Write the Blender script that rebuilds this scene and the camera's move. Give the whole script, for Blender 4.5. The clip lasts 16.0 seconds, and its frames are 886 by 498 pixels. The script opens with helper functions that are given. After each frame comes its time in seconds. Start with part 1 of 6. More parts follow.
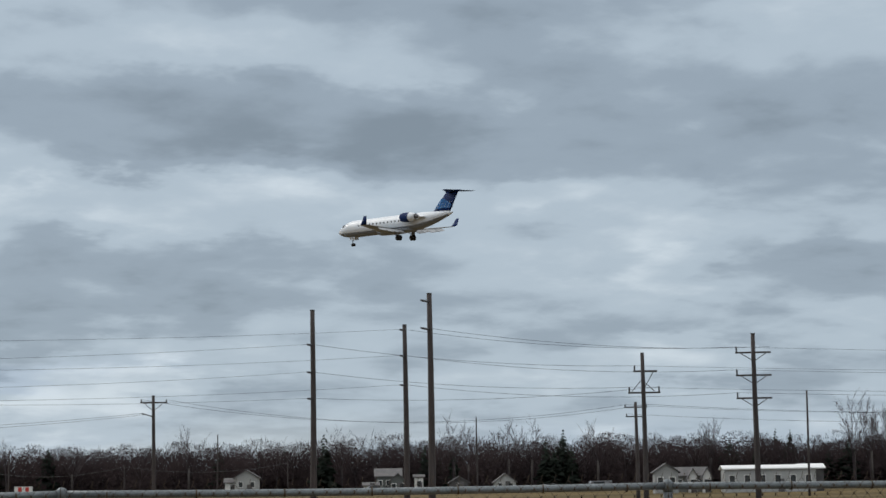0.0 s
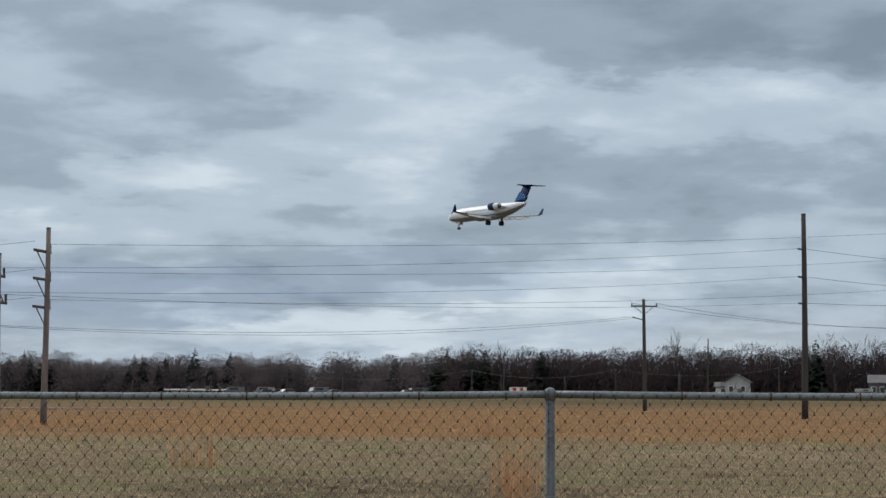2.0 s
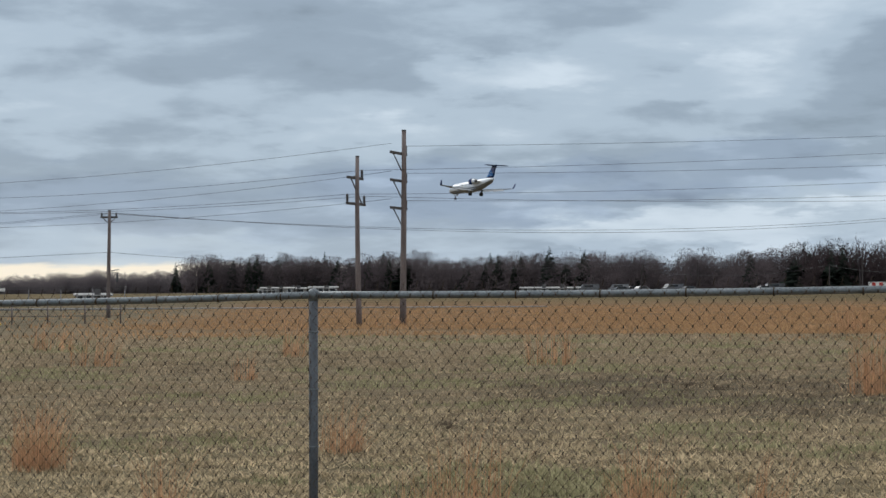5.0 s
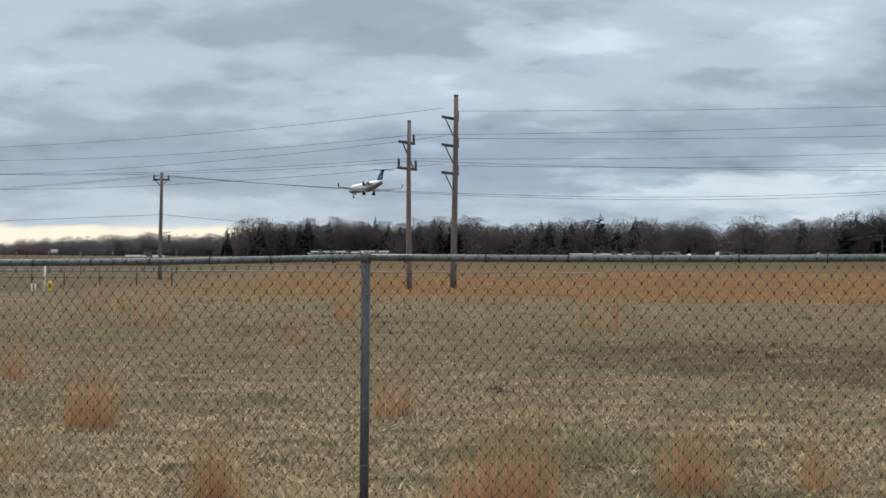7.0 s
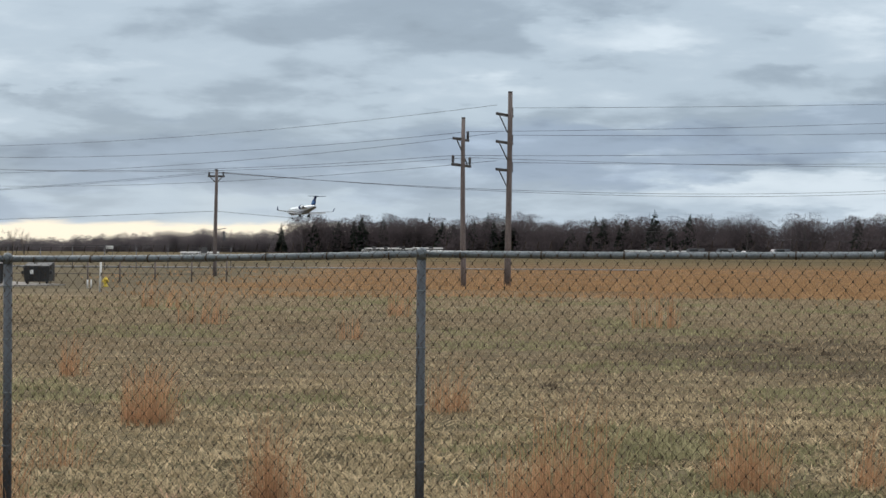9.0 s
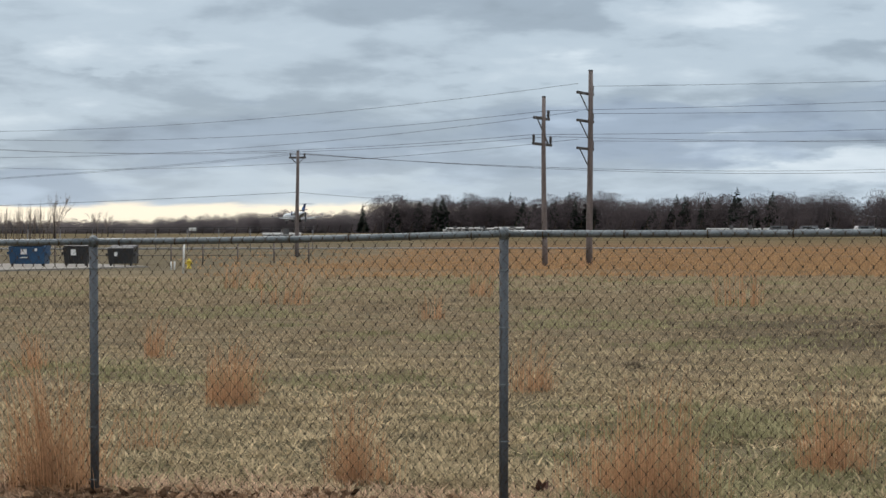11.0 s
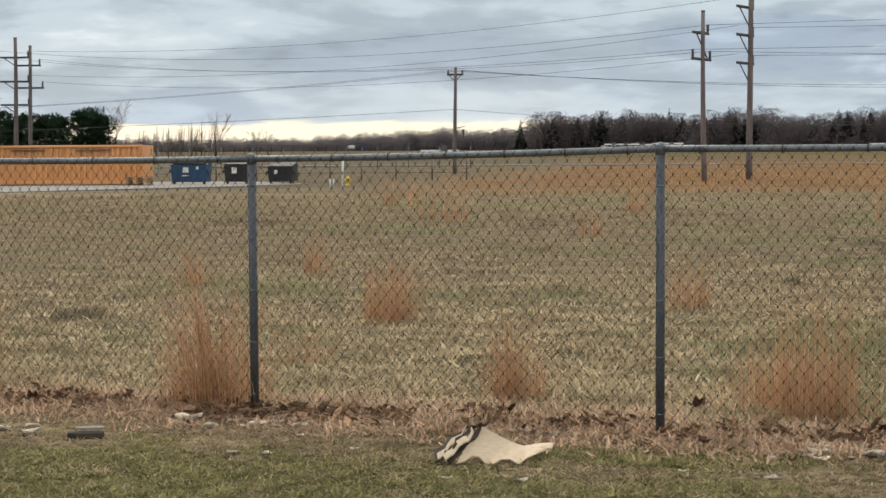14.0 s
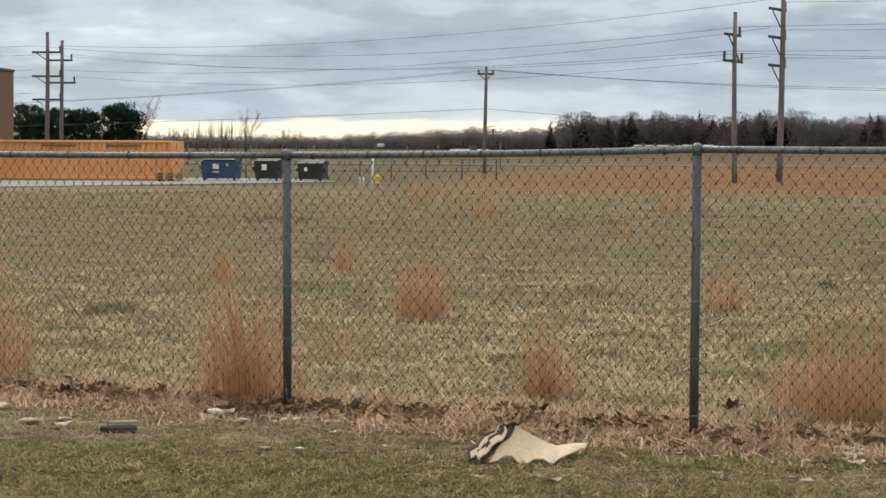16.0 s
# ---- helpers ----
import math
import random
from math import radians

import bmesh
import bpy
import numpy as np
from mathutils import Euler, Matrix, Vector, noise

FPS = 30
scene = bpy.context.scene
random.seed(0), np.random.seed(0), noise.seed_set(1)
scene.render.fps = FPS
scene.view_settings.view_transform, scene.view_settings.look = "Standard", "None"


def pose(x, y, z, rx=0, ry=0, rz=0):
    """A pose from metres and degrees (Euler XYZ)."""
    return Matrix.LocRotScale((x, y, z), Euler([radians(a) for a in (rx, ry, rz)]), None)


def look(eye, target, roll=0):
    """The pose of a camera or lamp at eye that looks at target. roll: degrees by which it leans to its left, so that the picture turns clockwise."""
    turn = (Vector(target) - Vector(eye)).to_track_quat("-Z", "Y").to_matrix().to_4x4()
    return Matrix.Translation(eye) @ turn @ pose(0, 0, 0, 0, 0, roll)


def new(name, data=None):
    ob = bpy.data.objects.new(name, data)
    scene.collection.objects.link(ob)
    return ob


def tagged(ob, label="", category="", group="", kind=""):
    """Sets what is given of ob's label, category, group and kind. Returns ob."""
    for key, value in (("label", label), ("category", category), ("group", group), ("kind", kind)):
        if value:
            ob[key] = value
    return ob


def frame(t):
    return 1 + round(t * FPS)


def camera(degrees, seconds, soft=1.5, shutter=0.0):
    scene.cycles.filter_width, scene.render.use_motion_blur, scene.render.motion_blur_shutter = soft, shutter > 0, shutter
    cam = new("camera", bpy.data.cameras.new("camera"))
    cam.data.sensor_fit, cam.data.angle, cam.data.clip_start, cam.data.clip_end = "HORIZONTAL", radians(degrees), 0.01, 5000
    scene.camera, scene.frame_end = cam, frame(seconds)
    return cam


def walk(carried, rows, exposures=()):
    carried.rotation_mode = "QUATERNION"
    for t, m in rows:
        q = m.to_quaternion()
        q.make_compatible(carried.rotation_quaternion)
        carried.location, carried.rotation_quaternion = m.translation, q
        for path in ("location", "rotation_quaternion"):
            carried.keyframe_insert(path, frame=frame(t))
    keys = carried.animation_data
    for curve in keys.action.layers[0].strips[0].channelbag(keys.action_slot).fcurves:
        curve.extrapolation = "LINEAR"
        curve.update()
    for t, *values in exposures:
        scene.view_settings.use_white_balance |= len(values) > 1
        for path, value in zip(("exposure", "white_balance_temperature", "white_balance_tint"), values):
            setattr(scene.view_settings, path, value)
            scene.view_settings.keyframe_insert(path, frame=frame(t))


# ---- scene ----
# ---------------------------------------------------------------- camera
cam = camera(24.160, 16.0, soft=1.5)
walk(cam, [
    (0.0, pose(-0.019, 0.012, 1.516, 96.690, 0.814, -26.954)),
    (0.5, pose(-0.014, 0.009, 1.513, 96.108, -0.198, -22.977)),
    (1.0, pose(0.004, 0.005, 1.512, 94.656, -0.480, -18.924)),
    (1.5, pose(0.007, 0.006, 1.511, 94.085, -0.339, -15.972)),
    (2.0, pose(0.006, 0.009, 1.510, 94.111, -0.216, -13.498)),
    (2.5, pose(-0.002, 0.016, 1.508, 93.854, -0.516, -10.597)),
    (3.0, pose(0.010, 0.011, 1.507, 93.336, -0.604, -8.094)),
    (3.5, pose(0.026, -0.002, 1.508, 92.915, -0.297, -6.226)),
    (4.0, pose(0.025, -0.002, 1.509, 92.423, 0.028, -5.080)),
    (4.5, pose(0.020, -0.002, 1.508, 91.865, 0.121, -4.380)),
    (5.0, pose(0.013, -0.001, 1.510, 91.279, 0.308, -3.715)),
    (5.2, pose(0.014, -0.001, 1.509, 91.019, 0.293, -3.520)),
    (7.3, pose(-0.002, -0.001, 1.497, 90.268, -0.291, -2.000)),
    (7.5, pose(-0.004, -0.001, 1.496, 90.211, -0.269, -1.744)),
    (8.0, pose(-0.003, -0.002, 1.497, 90.082, -0.333, -1.213)),
    (8.2, pose(-0.003, -0.002, 1.497, 90.206, -0.338, -1.089)),
    (10.3, pose(-0.019, -0.008, 1.502, 90.227, -0.325, 0.300)),
    (10.5, pose(-0.020, -0.009, 1.500, 90.183, -0.204, 0.757)),
    (11.0, pose(-0.014, -0.008, 1.500, 89.654, 0.070, 1.416)),
    (11.5, pose(0.014, -0.006, 1.497, 88.984, 0.044, 1.973)),
    (12.0, pose(0.029, -0.018, 1.495, 88.709, 0.164, 3.071)),
    (12.5, pose(0.030, -0.014, 1.493, 88.365, 0.351, 3.786)),
    (13.0, pose(0.016, -0.006, 1.495, 87.964, 0.371, 4.102)),
    (13.5, pose(0.008, -0.004, 1.494, 87.639, 0.478, 4.772)),
    (14.0, pose(-0.001, -0.003, 1.495, 87.370, 0.357, 5.786)),
    (14.5, pose(-0.019, -0.001, 1.494, 87.394, 0.166, 6.744)),
    (15.0, pose(-0.029, 0.005, 1.493, 87.414, 0.103, 7.050)),
    (15.5, pose(-0.030, 0.007, 1.492, 87.125, 0.084, 6.686)),
    (16.0, pose(-0.038, 0.012, 1.489, 87.347, -0.291, 6.597)),
], exposures=[(0.0, -0.01, 6430, 10), (2.0, 0.01, 6330, 10), (5.0, 0.02, 6190, 10), (8.0, 0.16, 6350, 10), (10.5, 0.15, 6350, 10), (12.0, 0.27, 6550, 10), (13.0, 0.32, 6650, 10), (16.0, 0.38, 6780, 10)])

# ---------------------------------------------------------------- world, sun, exposure
SUN_AZ, SUN_EL = radians(-30), radians(35)


def build_world():
    w = bpy.data.worlds.new("overcast_sky")
    w.use_nodes = True
    scene.world = w
    nt = w.node_tree
    nt.nodes.clear()
    N, L = nt.nodes.new, nt.links.new

    def math_(op, a, b=None, clamp=False):
        n = N("ShaderNodeMath")
        n.operation, n.use_clamp = op, clamp
        for i, v in enumerate((a, b)):
            if v is None:
                continue
            if isinstance(v, (int, float)):
                n.inputs[i].default_value = v
            else:
                L(v, n.inputs[i])
        return n.outputs[0]

    def ramp(fac, stops):
        n = N("ShaderNodeValToRGB")
        n.color_ramp.interpolation = "EASE"
        el = n.color_ramp.elements
        while len(el) < len(stops):
            el.new(0.5)
        for e, (p, c) in zip(el, stops):
            e.position, e.color = p, (*c, 1)
        L(fac, n.inputs[0])
        return n.outputs[0]

    def mix(fac, a, b, kind="MIX"):
        n = N("ShaderNodeMix")
        n.data_type, n.blend_type = "RGBA", kind
        for sock, v in ((n.inputs[0], fac), (n.inputs[6], a), (n.inputs[7], b)):
            if isinstance(v, (int, float)):
                sock.default_value = v
            elif isinstance(v, tuple):
                sock.default_value = (*v, 1)
            else:
                L(v, sock)
        return n.outputs[2]

    tc = N("ShaderNodeTexCoord")
    sep = N("ShaderNodeSeparateXYZ")
    L(tc.outputs["Generated"], sep.inputs[0])
    x, y, z = sep.outputs
    zc = math_("MAXIMUM", z, 0.0)
    k = math_("ADD", zc, 0.20)
    comb = N("ShaderNodeCombineXYZ")
    L(math_("DIVIDE", x, k), comb.inputs[0])
    L(math_("DIVIDE", y, k), comb.inputs[1])

    def noise_(scale, detail, rough, dist=0.0, offset=(0, 0, 0), stretch=(1, 1, 1)):
        mp = N("ShaderNodeMapping")
        mp.inputs["Location"].default_value = offset
        mp.inputs["Scale"].default_value = stretch
        L(comb.outputs[0], mp.inputs[0])
        n = N("ShaderNodeTexNoise")
        n.inputs["Scale"].default_value, n.inputs["Detail"].default_value = scale, detail
        n.inputs["Roughness"].default_value, n.inputs["Distortion"].default_value = rough, dist
        L(mp.outputs[0], n.inputs["Vector"])
        return n.outputs["Fac"]

    def span(v, lo, hi, a, b):
        n = N("ShaderNodeMapRange")
        n.interpolation_type = "SMOOTHSTEP"
        L(v, n.inputs[0])
        for i, w_ in zip((1, 2, 3, 4), (lo, hi, a, b)):
            n.inputs[i].default_value = w_
        return n.outputs[0]

    big = noise_(1.5, 2.5, 0.5, 0.2, (3.1, 1.7, 0))
    mid = noise_(4.2, 6.0, 0.52, 0.15, (0.4, 5.2, 0))
    puff = noise_(9.0, 5.0, 0.55, 0.1, (7.7, 2.4, 0))
    cloud = math_("ADD", math_("MULTIPLY", big, 0.34), math_("MULTIPLY", mid, 0.36))
    cloud = math_("ADD", math_("ADD", cloud, math_("MULTIPLY", puff, 0.10)), 0.10)
    bearing = math_("DIVIDE", x, math_("MAXIMUM", y, 0.05))
    # bearing and height in degrees, with ragged edges
    deg_az = math_("MULTIPLY", math_("ARCTAN2", x, y), 57.2958)
    deg_el = math_("MULTIPLY", math_("ARCSINE", z), 57.2958)
    waz = math_("ADD", deg_az, math_("MULTIPLY", math_("SUBTRACT", noise_(2.6, 4.0, 0.55, 0, (5, 1, 0)), 0.5), 9.0))
    wel = math_("ADD", deg_el, math_("MULTIPLY", math_("SUBTRACT", noise_(3.4, 5.0, 0.6, 0, (1, 8, 0)), 0.5), 3.0))

    def banks(rows):
        """Sum of soft cloud banks: bearing, height, half width and half height in degrees, weight."""
        total = 0.0
        for a, e, ha, he, amt in rows:
            c = N("ShaderNodeCombineXYZ")
            L(math_("MULTIPLY", math_("SUBTRACT", waz, a), 1 / ha), c.inputs[0])
            L(math_("MULTIPLY", math_("SUBTRACT", wel, e), 1 / he), c.inputs[1])
            ln = N("ShaderNodeVectorMath")
            ln.operation = "LENGTH"
            L(c.outputs[0], ln.inputs[0])
            total = math_("ADD", span(ln.outputs["Value"], 0.45, 1.25, amt, 0.0), total)
        return total

    heavy = banks([(19.5, 10.4, 8.0, 1.5, 0.10), (28, 9.6, 5.0, 1.3, 0.075), (36, 8.8, 4.0, 1.8, 0.055), (37, 5.6, 3.5, 1.0, 0.07), (18.5, 5.7, 4.5, 0.9, 0.06),
                   (30.5, 6.7, 2.6, 0.8, 0.06), (16.5, 6.9, 2.6, 0.8, 0.06), (5.6, 9.6, 3.0, 1.0, 0.035), (2.0, 6.6, 3.2, 0.8, 0.04), (4.5, 7.9, 5.5, 0.9, 0.03), (17.0, 4.5, 5.0, 0.5, 0.06), (-14.0, 4.4, 6.0, 1.2, 0.05)])
    slate = banks([(4.6, 2.95, 6.5, 0.85, 0.9), (-7.0, 2.7, 5.5, 0.9, 0.6), (-13.5, 1.3, 3.5, 0.5, 0.7), (12.5, 3.4, 6.0, 0.7, 0.55), (-2.0, 2.0, 5.0, 0.5, 0.4)])
    bright = banks([(20, 8.0, 6.5, 1.1, 0.10), (30.5, 8.3, 2.0, 0.6, 0.06), (25, 12.2, 9.0, 1.0, 0.06), (10.5, 9.4, 2.6, 1.2, 0.09), (6.0, 6.1, 3.0, 0.55, 0.08), (11.0, 5.9, 2.2, 0.5, 0.06), (17.5, 2.9, 3.2, 0.8, 0.12),
                    (12.0, 1.85, 6.5, 0.6, 0.14), (1.5, 4.6, 4.5, 0.5, 0.06), (-9.7, 4.9, 2.5, 0.5, 0.08), (33.0, 3.4, 3.5, 0.6, 0.07), (33.5, 6.0, 1.6, 0.7, 0.05), (-15.0, 3.0, 3.5, 0.5, 0.05)])
    cloud = math_("ADD", math_("SUBTRACT", cloud, heavy), math_("SUBTRACT", bright, math_("MULTIPLY", slate, 0.088)))
    col = ramp(cloud, [(0.33, (0.215, 0.265, 0.315)), (0.44, (0.30, 0.365, 0.43)), (0.53, (0.425, 0.505, 0.575)), (0.68, (0.62, 0.695, 0.75))])
    col = mix(math_("MULTIPLY", slate, 0.55, True), col, (0.93, 0.98, 1.13), "MULTIPLY")
    # paler, slightly blue-green layer low over the horizon
    low = span(zc, 0.010, 0.045, 0.42, 0.0)
    thin = noise_(1.1, 3.0, 0.5, 0.0, (9.0, 2.0, 0))
    lowcol = ramp(thin, [(0.38, (0.32, 0.41, 0.51)), (0.55, (0.50, 0.59, 0.67)), (0.68, (0.72, 0.77, 0.76))])
    col = mix(low, col, lowcol)
    # warm break in the cloud at the skyline, west of the poles
    wav = math_("ADD", zc, math_("MULTIPLY", math_("SUBTRACT", mid, 0.5), 0.014))
    col = mix(math_("MULTIPLY", span(wav, 0.0135, 0.017, 1.0, 0.0), span(bearing, -0.03, 0.09, 1.0, 0.0)), col, (0.93, 0.83, 0.66))
    # the brighter upper sky of an overcast day
    up = N("ShaderNodeMapRange")
    L(zc, up.inputs[0])
    for i, v in zip((1, 2, 3, 4), (0.24, 0.8, 1.0, 1.95)):
        up.inputs[i].default_value = v
    # thinner, neutral white cloud overhead
    col = mix(span(zc, 0.24, 0.6, 0.0, 0.85), col, (0.62, 0.60, 0.57))
    nish = N("ShaderNodeTexSky")
    nish.sky_type, nish.sun_disc = "NISHITA", False
    nish.sun_elevation, nish.sun_rotation = SUN_EL, SUN_AZ
    bg1, bg2, add = N("ShaderNodeBackground"), N("ShaderNodeBackground"), N("ShaderNodeAddShader")
    L(col, bg1.inputs[0])
    L(up.outputs[0], bg1.inputs[1])
    L(nish.outputs[0], bg2.inputs[0])
    bg2.inputs[1].default_value = 0.004
    L(bg1.outputs[0], add.inputs[0])
    L(bg2.outputs[0], add.inputs[1])
    L(add.outputs[0], N("ShaderNodeOutputWorld").inputs[0])


build_world()
sun = new("sun", bpy.data.lights.new("sun", "SUN"))
sun.data.energy, sun.data.angle, sun.data.color = 1.0, radians(30), (1.0, 0.95, 0.87)
sun.matrix_world = look((0, 0, 50), (0 - math.sin(SUN_AZ) * 50 * math.cos(SUN_EL), -math.cos(SUN_AZ) * 50 * math.cos(SUN_EL), 50 - 50 * math.sin(SUN_EL)))


# ---------------------------------------------------------------- materials
def mat(name, c1, c2, rough=0.8, metal=0.0, scale=4.0, fine=40.0, bump=0.2, rnd=0.0, stretch=(1, 1, 1), island=False, up=0.0):
    """Two colours mixed by coarse and fine noise, with relief; rnd varies the tone from piece to piece; up bends the shading of fine stems and twigs skyward, as a mass of them scatters light."""
    m = bpy.data.materials.new(name)
    m.use_nodes = True
    nt = m.node_tree
    N, L = nt.nodes.new, nt.links.new
    b = nt.nodes["Principled BSDF"]
    tc = N("ShaderNodeTexCoord")
    mp = N("ShaderNodeMapping")
    mp.inputs["Scale"].default_value = stretch
    L(tc.outputs["Object"], mp.inputs[0])
    n1, n2 = N("ShaderNodeTexNoise"), N("ShaderNodeTexNoise")
    for n, s, d in ((n1, scale, 4), (n2, fine, 3)):
        n.inputs["Scale"].default_value, n.inputs["Detail"].default_value = s, d
        L(mp.outputs[0], n.inputs["Vector"])
    ad = N("ShaderNodeMath")
    ad.operation = "ADD"
    L(n1.outputs["Fac"], ad.inputs[0])
    L(n2.outputs["Fac"], ad.inputs[1])
    mr = N("ShaderNodeMapRange")
    L(ad.outputs[0], mr.inputs[0])
    mr.inputs[1].default_value, mr.inputs[2].default_value = 0.7, 1.3
    mx = N("ShaderNodeMix")
    mx.data_type = "RGBA"
    L(mr.outputs[0], mx.inputs[0])
    mx.inputs[6].default_value, mx.inputs[7].default_value = (*c1, 1), (*c2, 1)
    out = mx.outputs[2]
    if rnd:
        src = N("ShaderNodeNewGeometry").outputs["Random Per Island"] if island else N("ShaderNodeObjectInfo").outputs["Random"]
        hv = N("ShaderNodeHueSaturation")
        m2 = N("ShaderNodeMapRange")
        L(src, m2.inputs[0])
        m2.inputs[3].default_value, m2.inputs[4].default_value = 1 - rnd, 1 + rnd
        L(m2.outputs[0], hv.inputs["Value"])
        L(out, hv.inputs["Color"])
        out = hv.outputs[0]
    L(out, b.inputs["Base Color"])
    b.inputs["Roughness"].default_value, b.inputs["Metallic"].default_value = rough, metal
    if up:
        # light that falls on either side of a thin blade or twig is scattered alike
        sc, av, nv, dn = [N("ShaderNodeVectorMath") for _ in range(4)]
        sc.operation, av.operation, nv.operation, dn.operation = "SCALE", "ADD", "NORMALIZE", "SCALE"
        L(N("ShaderNodeNewGeometry").outputs["Normal"], sc.inputs[0])
        sc.inputs["Scale"].default_value = 1 - up
        L(sc.outputs[0], av.inputs[0])
        av.inputs[1].default_value = (0, 0, up)
        L(av.outputs[0], nv.inputs[0])
        L(nv.outputs[0], dn.inputs[0])
        dn.inputs["Scale"].default_value = -1
        df, tr, ad2 = N("ShaderNodeBsdfDiffuse"), N("ShaderNodeBsdfTranslucent"), N("ShaderNodeAddShader")
        L(out, df.inputs["Color"])
        L(out, tr.inputs["Color"])
        L(nv.outputs[0], df.inputs["Normal"])
        L(dn.outputs[0], tr.inputs["Normal"])
        L(df.outputs[0], ad2.inputs[0])
        L(tr.outputs[0], ad2.inputs[1])
        L(ad2.outputs[0], nt.nodes["Material Output"].inputs["Surface"])
    if bump:
        bp = N("ShaderNodeBump")
        bp.inputs["Strength"].default_value, bp.inputs["Distance"].default_value = bump, 0.01
        L(n2.outputs["Fac"], bp.inputs["Height"])
        L(bp.outputs[0], b.inputs["Normal"])
    return m


M_GALV = mat("galvanised_steel", (0.10, 0.118, 0.132), (0.21, 0.235, 0.25), 0.5, 0.5, 6, 90, 0.15)
M_POSTG = mat("weathered_post_steel", (0.058, 0.066, 0.078), (0.115, 0.128, 0.145), 0.65, 0.1, 7, 80, 0.2)
M_WIRE = mat("rusted_chain_link", (0.040, 0.030, 0.020), (0.080, 0.058, 0.038), 0.9, 0.0, 5, 60, 0)
M_CABLE = mat("power_cable", (0.03, 0.032, 0.036), (0.05, 0.052, 0.058), 0.6, 0.0, 2, 20, 0)
M_POLE = mat("weathered_pole_wood", (0.085, 0.068, 0.064), (0.21, 0.175, 0.165), 0.85, 0, 1.2, 14, 0.3, 0.12, (6, 6, 0.5))
M_DPOLE = mat("dark_treated_pole_wood", (0.024, 0.020, 0.021), (0.070, 0.059, 0.057), 0.85, 0, 1.2, 14, 0.3, 0.12, (6, 6, 0.5))
M_ARM = mat("crossarm_wood", (0.05, 0.05, 0.052), (0.10, 0.095, 0.09), 0.85, 0, 3, 30, 0.2)
M_PORC = mat("grey_insulator", (0.06, 0.065, 0.075), (0.11, 0.115, 0.125), 0.35, 0, 4, 30, 0)
M_WHITE = mat("aircraft_white_paint", (0.66, 0.70, 0.75), (0.74, 0.78, 0.82), 0.32, 0, 0.4, 6, 0)
M_BELLY = mat("aircraft_grey_belly", (0.17, 0.185, 0.21), (0.23, 0.245, 0.265), 0.4, 0, 0.4, 6, 0)
M_WING = mat("wing_grey_paint", (0.26, 0.28, 0.30), (0.34, 0.36, 0.38), 0.4, 0, 0.4, 6, 0)
M_NAVY = mat("dark_blue_paint", (0.006, 0.020, 0.085), (0.011, 0.030, 0.115), 0.7, 0, 0.6, 8, 0)
M_NAVY.node_tree.nodes["Principled BSDF"].inputs["Specular IOR Level"].default_value = 0.15
M_BLUE = mat("mid_blue_paint", (0.02, 0.12, 0.36), (0.03, 0.16, 0.42), 0.7, 0, 0.6, 8, 0)
M_TYRE = mat("black_rubber", (0.012, 0.012, 0.013), (0.03, 0.03, 0.03), 0.85, 0, 8, 60, 0.1)
M_STRUT = mat("gear_grey_metal", (0.12, 0.12, 0.13), (0.2, 0.2, 0.21), 0.45, 0.6, 5, 40, 0)
M_GLASSD = mat("dark_window_glass", (0.02, 0.025, 0.03), (0.05, 0.055, 0.06), 0.15, 0, 3, 20, 0)
M_TWIG = mat("bare_twigs", (0.040, 0.035, 0.038), (0.066, 0.055, 0.057), 0.95, 0, 0.05, 0.2, 0, up=0.8)
# nearer east woods: the thinner distance haze is put into this darker colour
M_DTWIG = mat("less_hazed_reddish_twigs", (0.019, 0.0155, 0.017), (0.035, 0.027, 0.0275), 0.95, 0, 0.06, 0.25, 0, up=0.8)
# distance haze over the ridge is mixed into this paler, greyer twig colour
M_FTWIG = mat("hazed_far_twigs", (0.075, 0.068, 0.073), (0.11, 0.097, 0.10), 0.95, 0, 0.05, 0.2, 0, up=0.8)
M_PTWIG = mat("pale_sapling_twigs", (0.10, 0.082, 0.07), (0.17, 0.14, 0.12), 0.95, 0, 0.2, 1.0, 0, up=0.5)
M_BARK = mat("tree_bark", (0.035, 0.03, 0.03), (0.08, 0.07, 0.065), 0.95, 0, 0.5, 8, 0)
M_CONIF = mat("conifer_needles", (0.016, 0.021, 0.018), (0.031, 0.038, 0.031), 0.9, 0, 0.08, 0.5, 0, up=0.7)
M_PINE = mat("bushy_pine_needles", (0.010, 0.021, 0.013), (0.028, 0.046, 0.026), 0.9, 0, 0.4, 2.0, 0, 0.25, island=True, up=0.45)
M_SEDGE = mat("rust_orange_broom_sedge", (0.19, 0.10, 0.052), (0.37, 0.218, 0.122), 0.9, 0, 3, 25, 0, 0.35, island=True, up=0.75)
M_STRAW = mat("straw_grass", (0.13, 0.102, 0.061), (0.36, 0.292, 0.188), 0.9, 0, 1.6, 9, 0, 0.42, island=True, up=0.85)
M_GREENG = mat("winter_green_grass", (0.085, 0.083, 0.042), (0.235, 0.212, 0.124), 0.9, 0, 1.6, 9, 0, 0.38, island=True, up=0.85)
M_LEAF = mat("dead_leaves", (0.065, 0.035, 0.022), (0.30, 0.195, 0.12), 0.85, 0, 9, 50, 0, 0.65, island=True, up=0.4)
M_CARD = mat("brown_cardboard", (0.60, 0.47, 0.33), (0.72, 0.59, 0.43), 0.85, 0, 6, 40, 0.2)
M_CARDD = mat("dark_brown_board", (0.028, 0.021, 0.016), (0.07, 0.052, 0.037), 0.8, 0, 6, 40, 0.3)
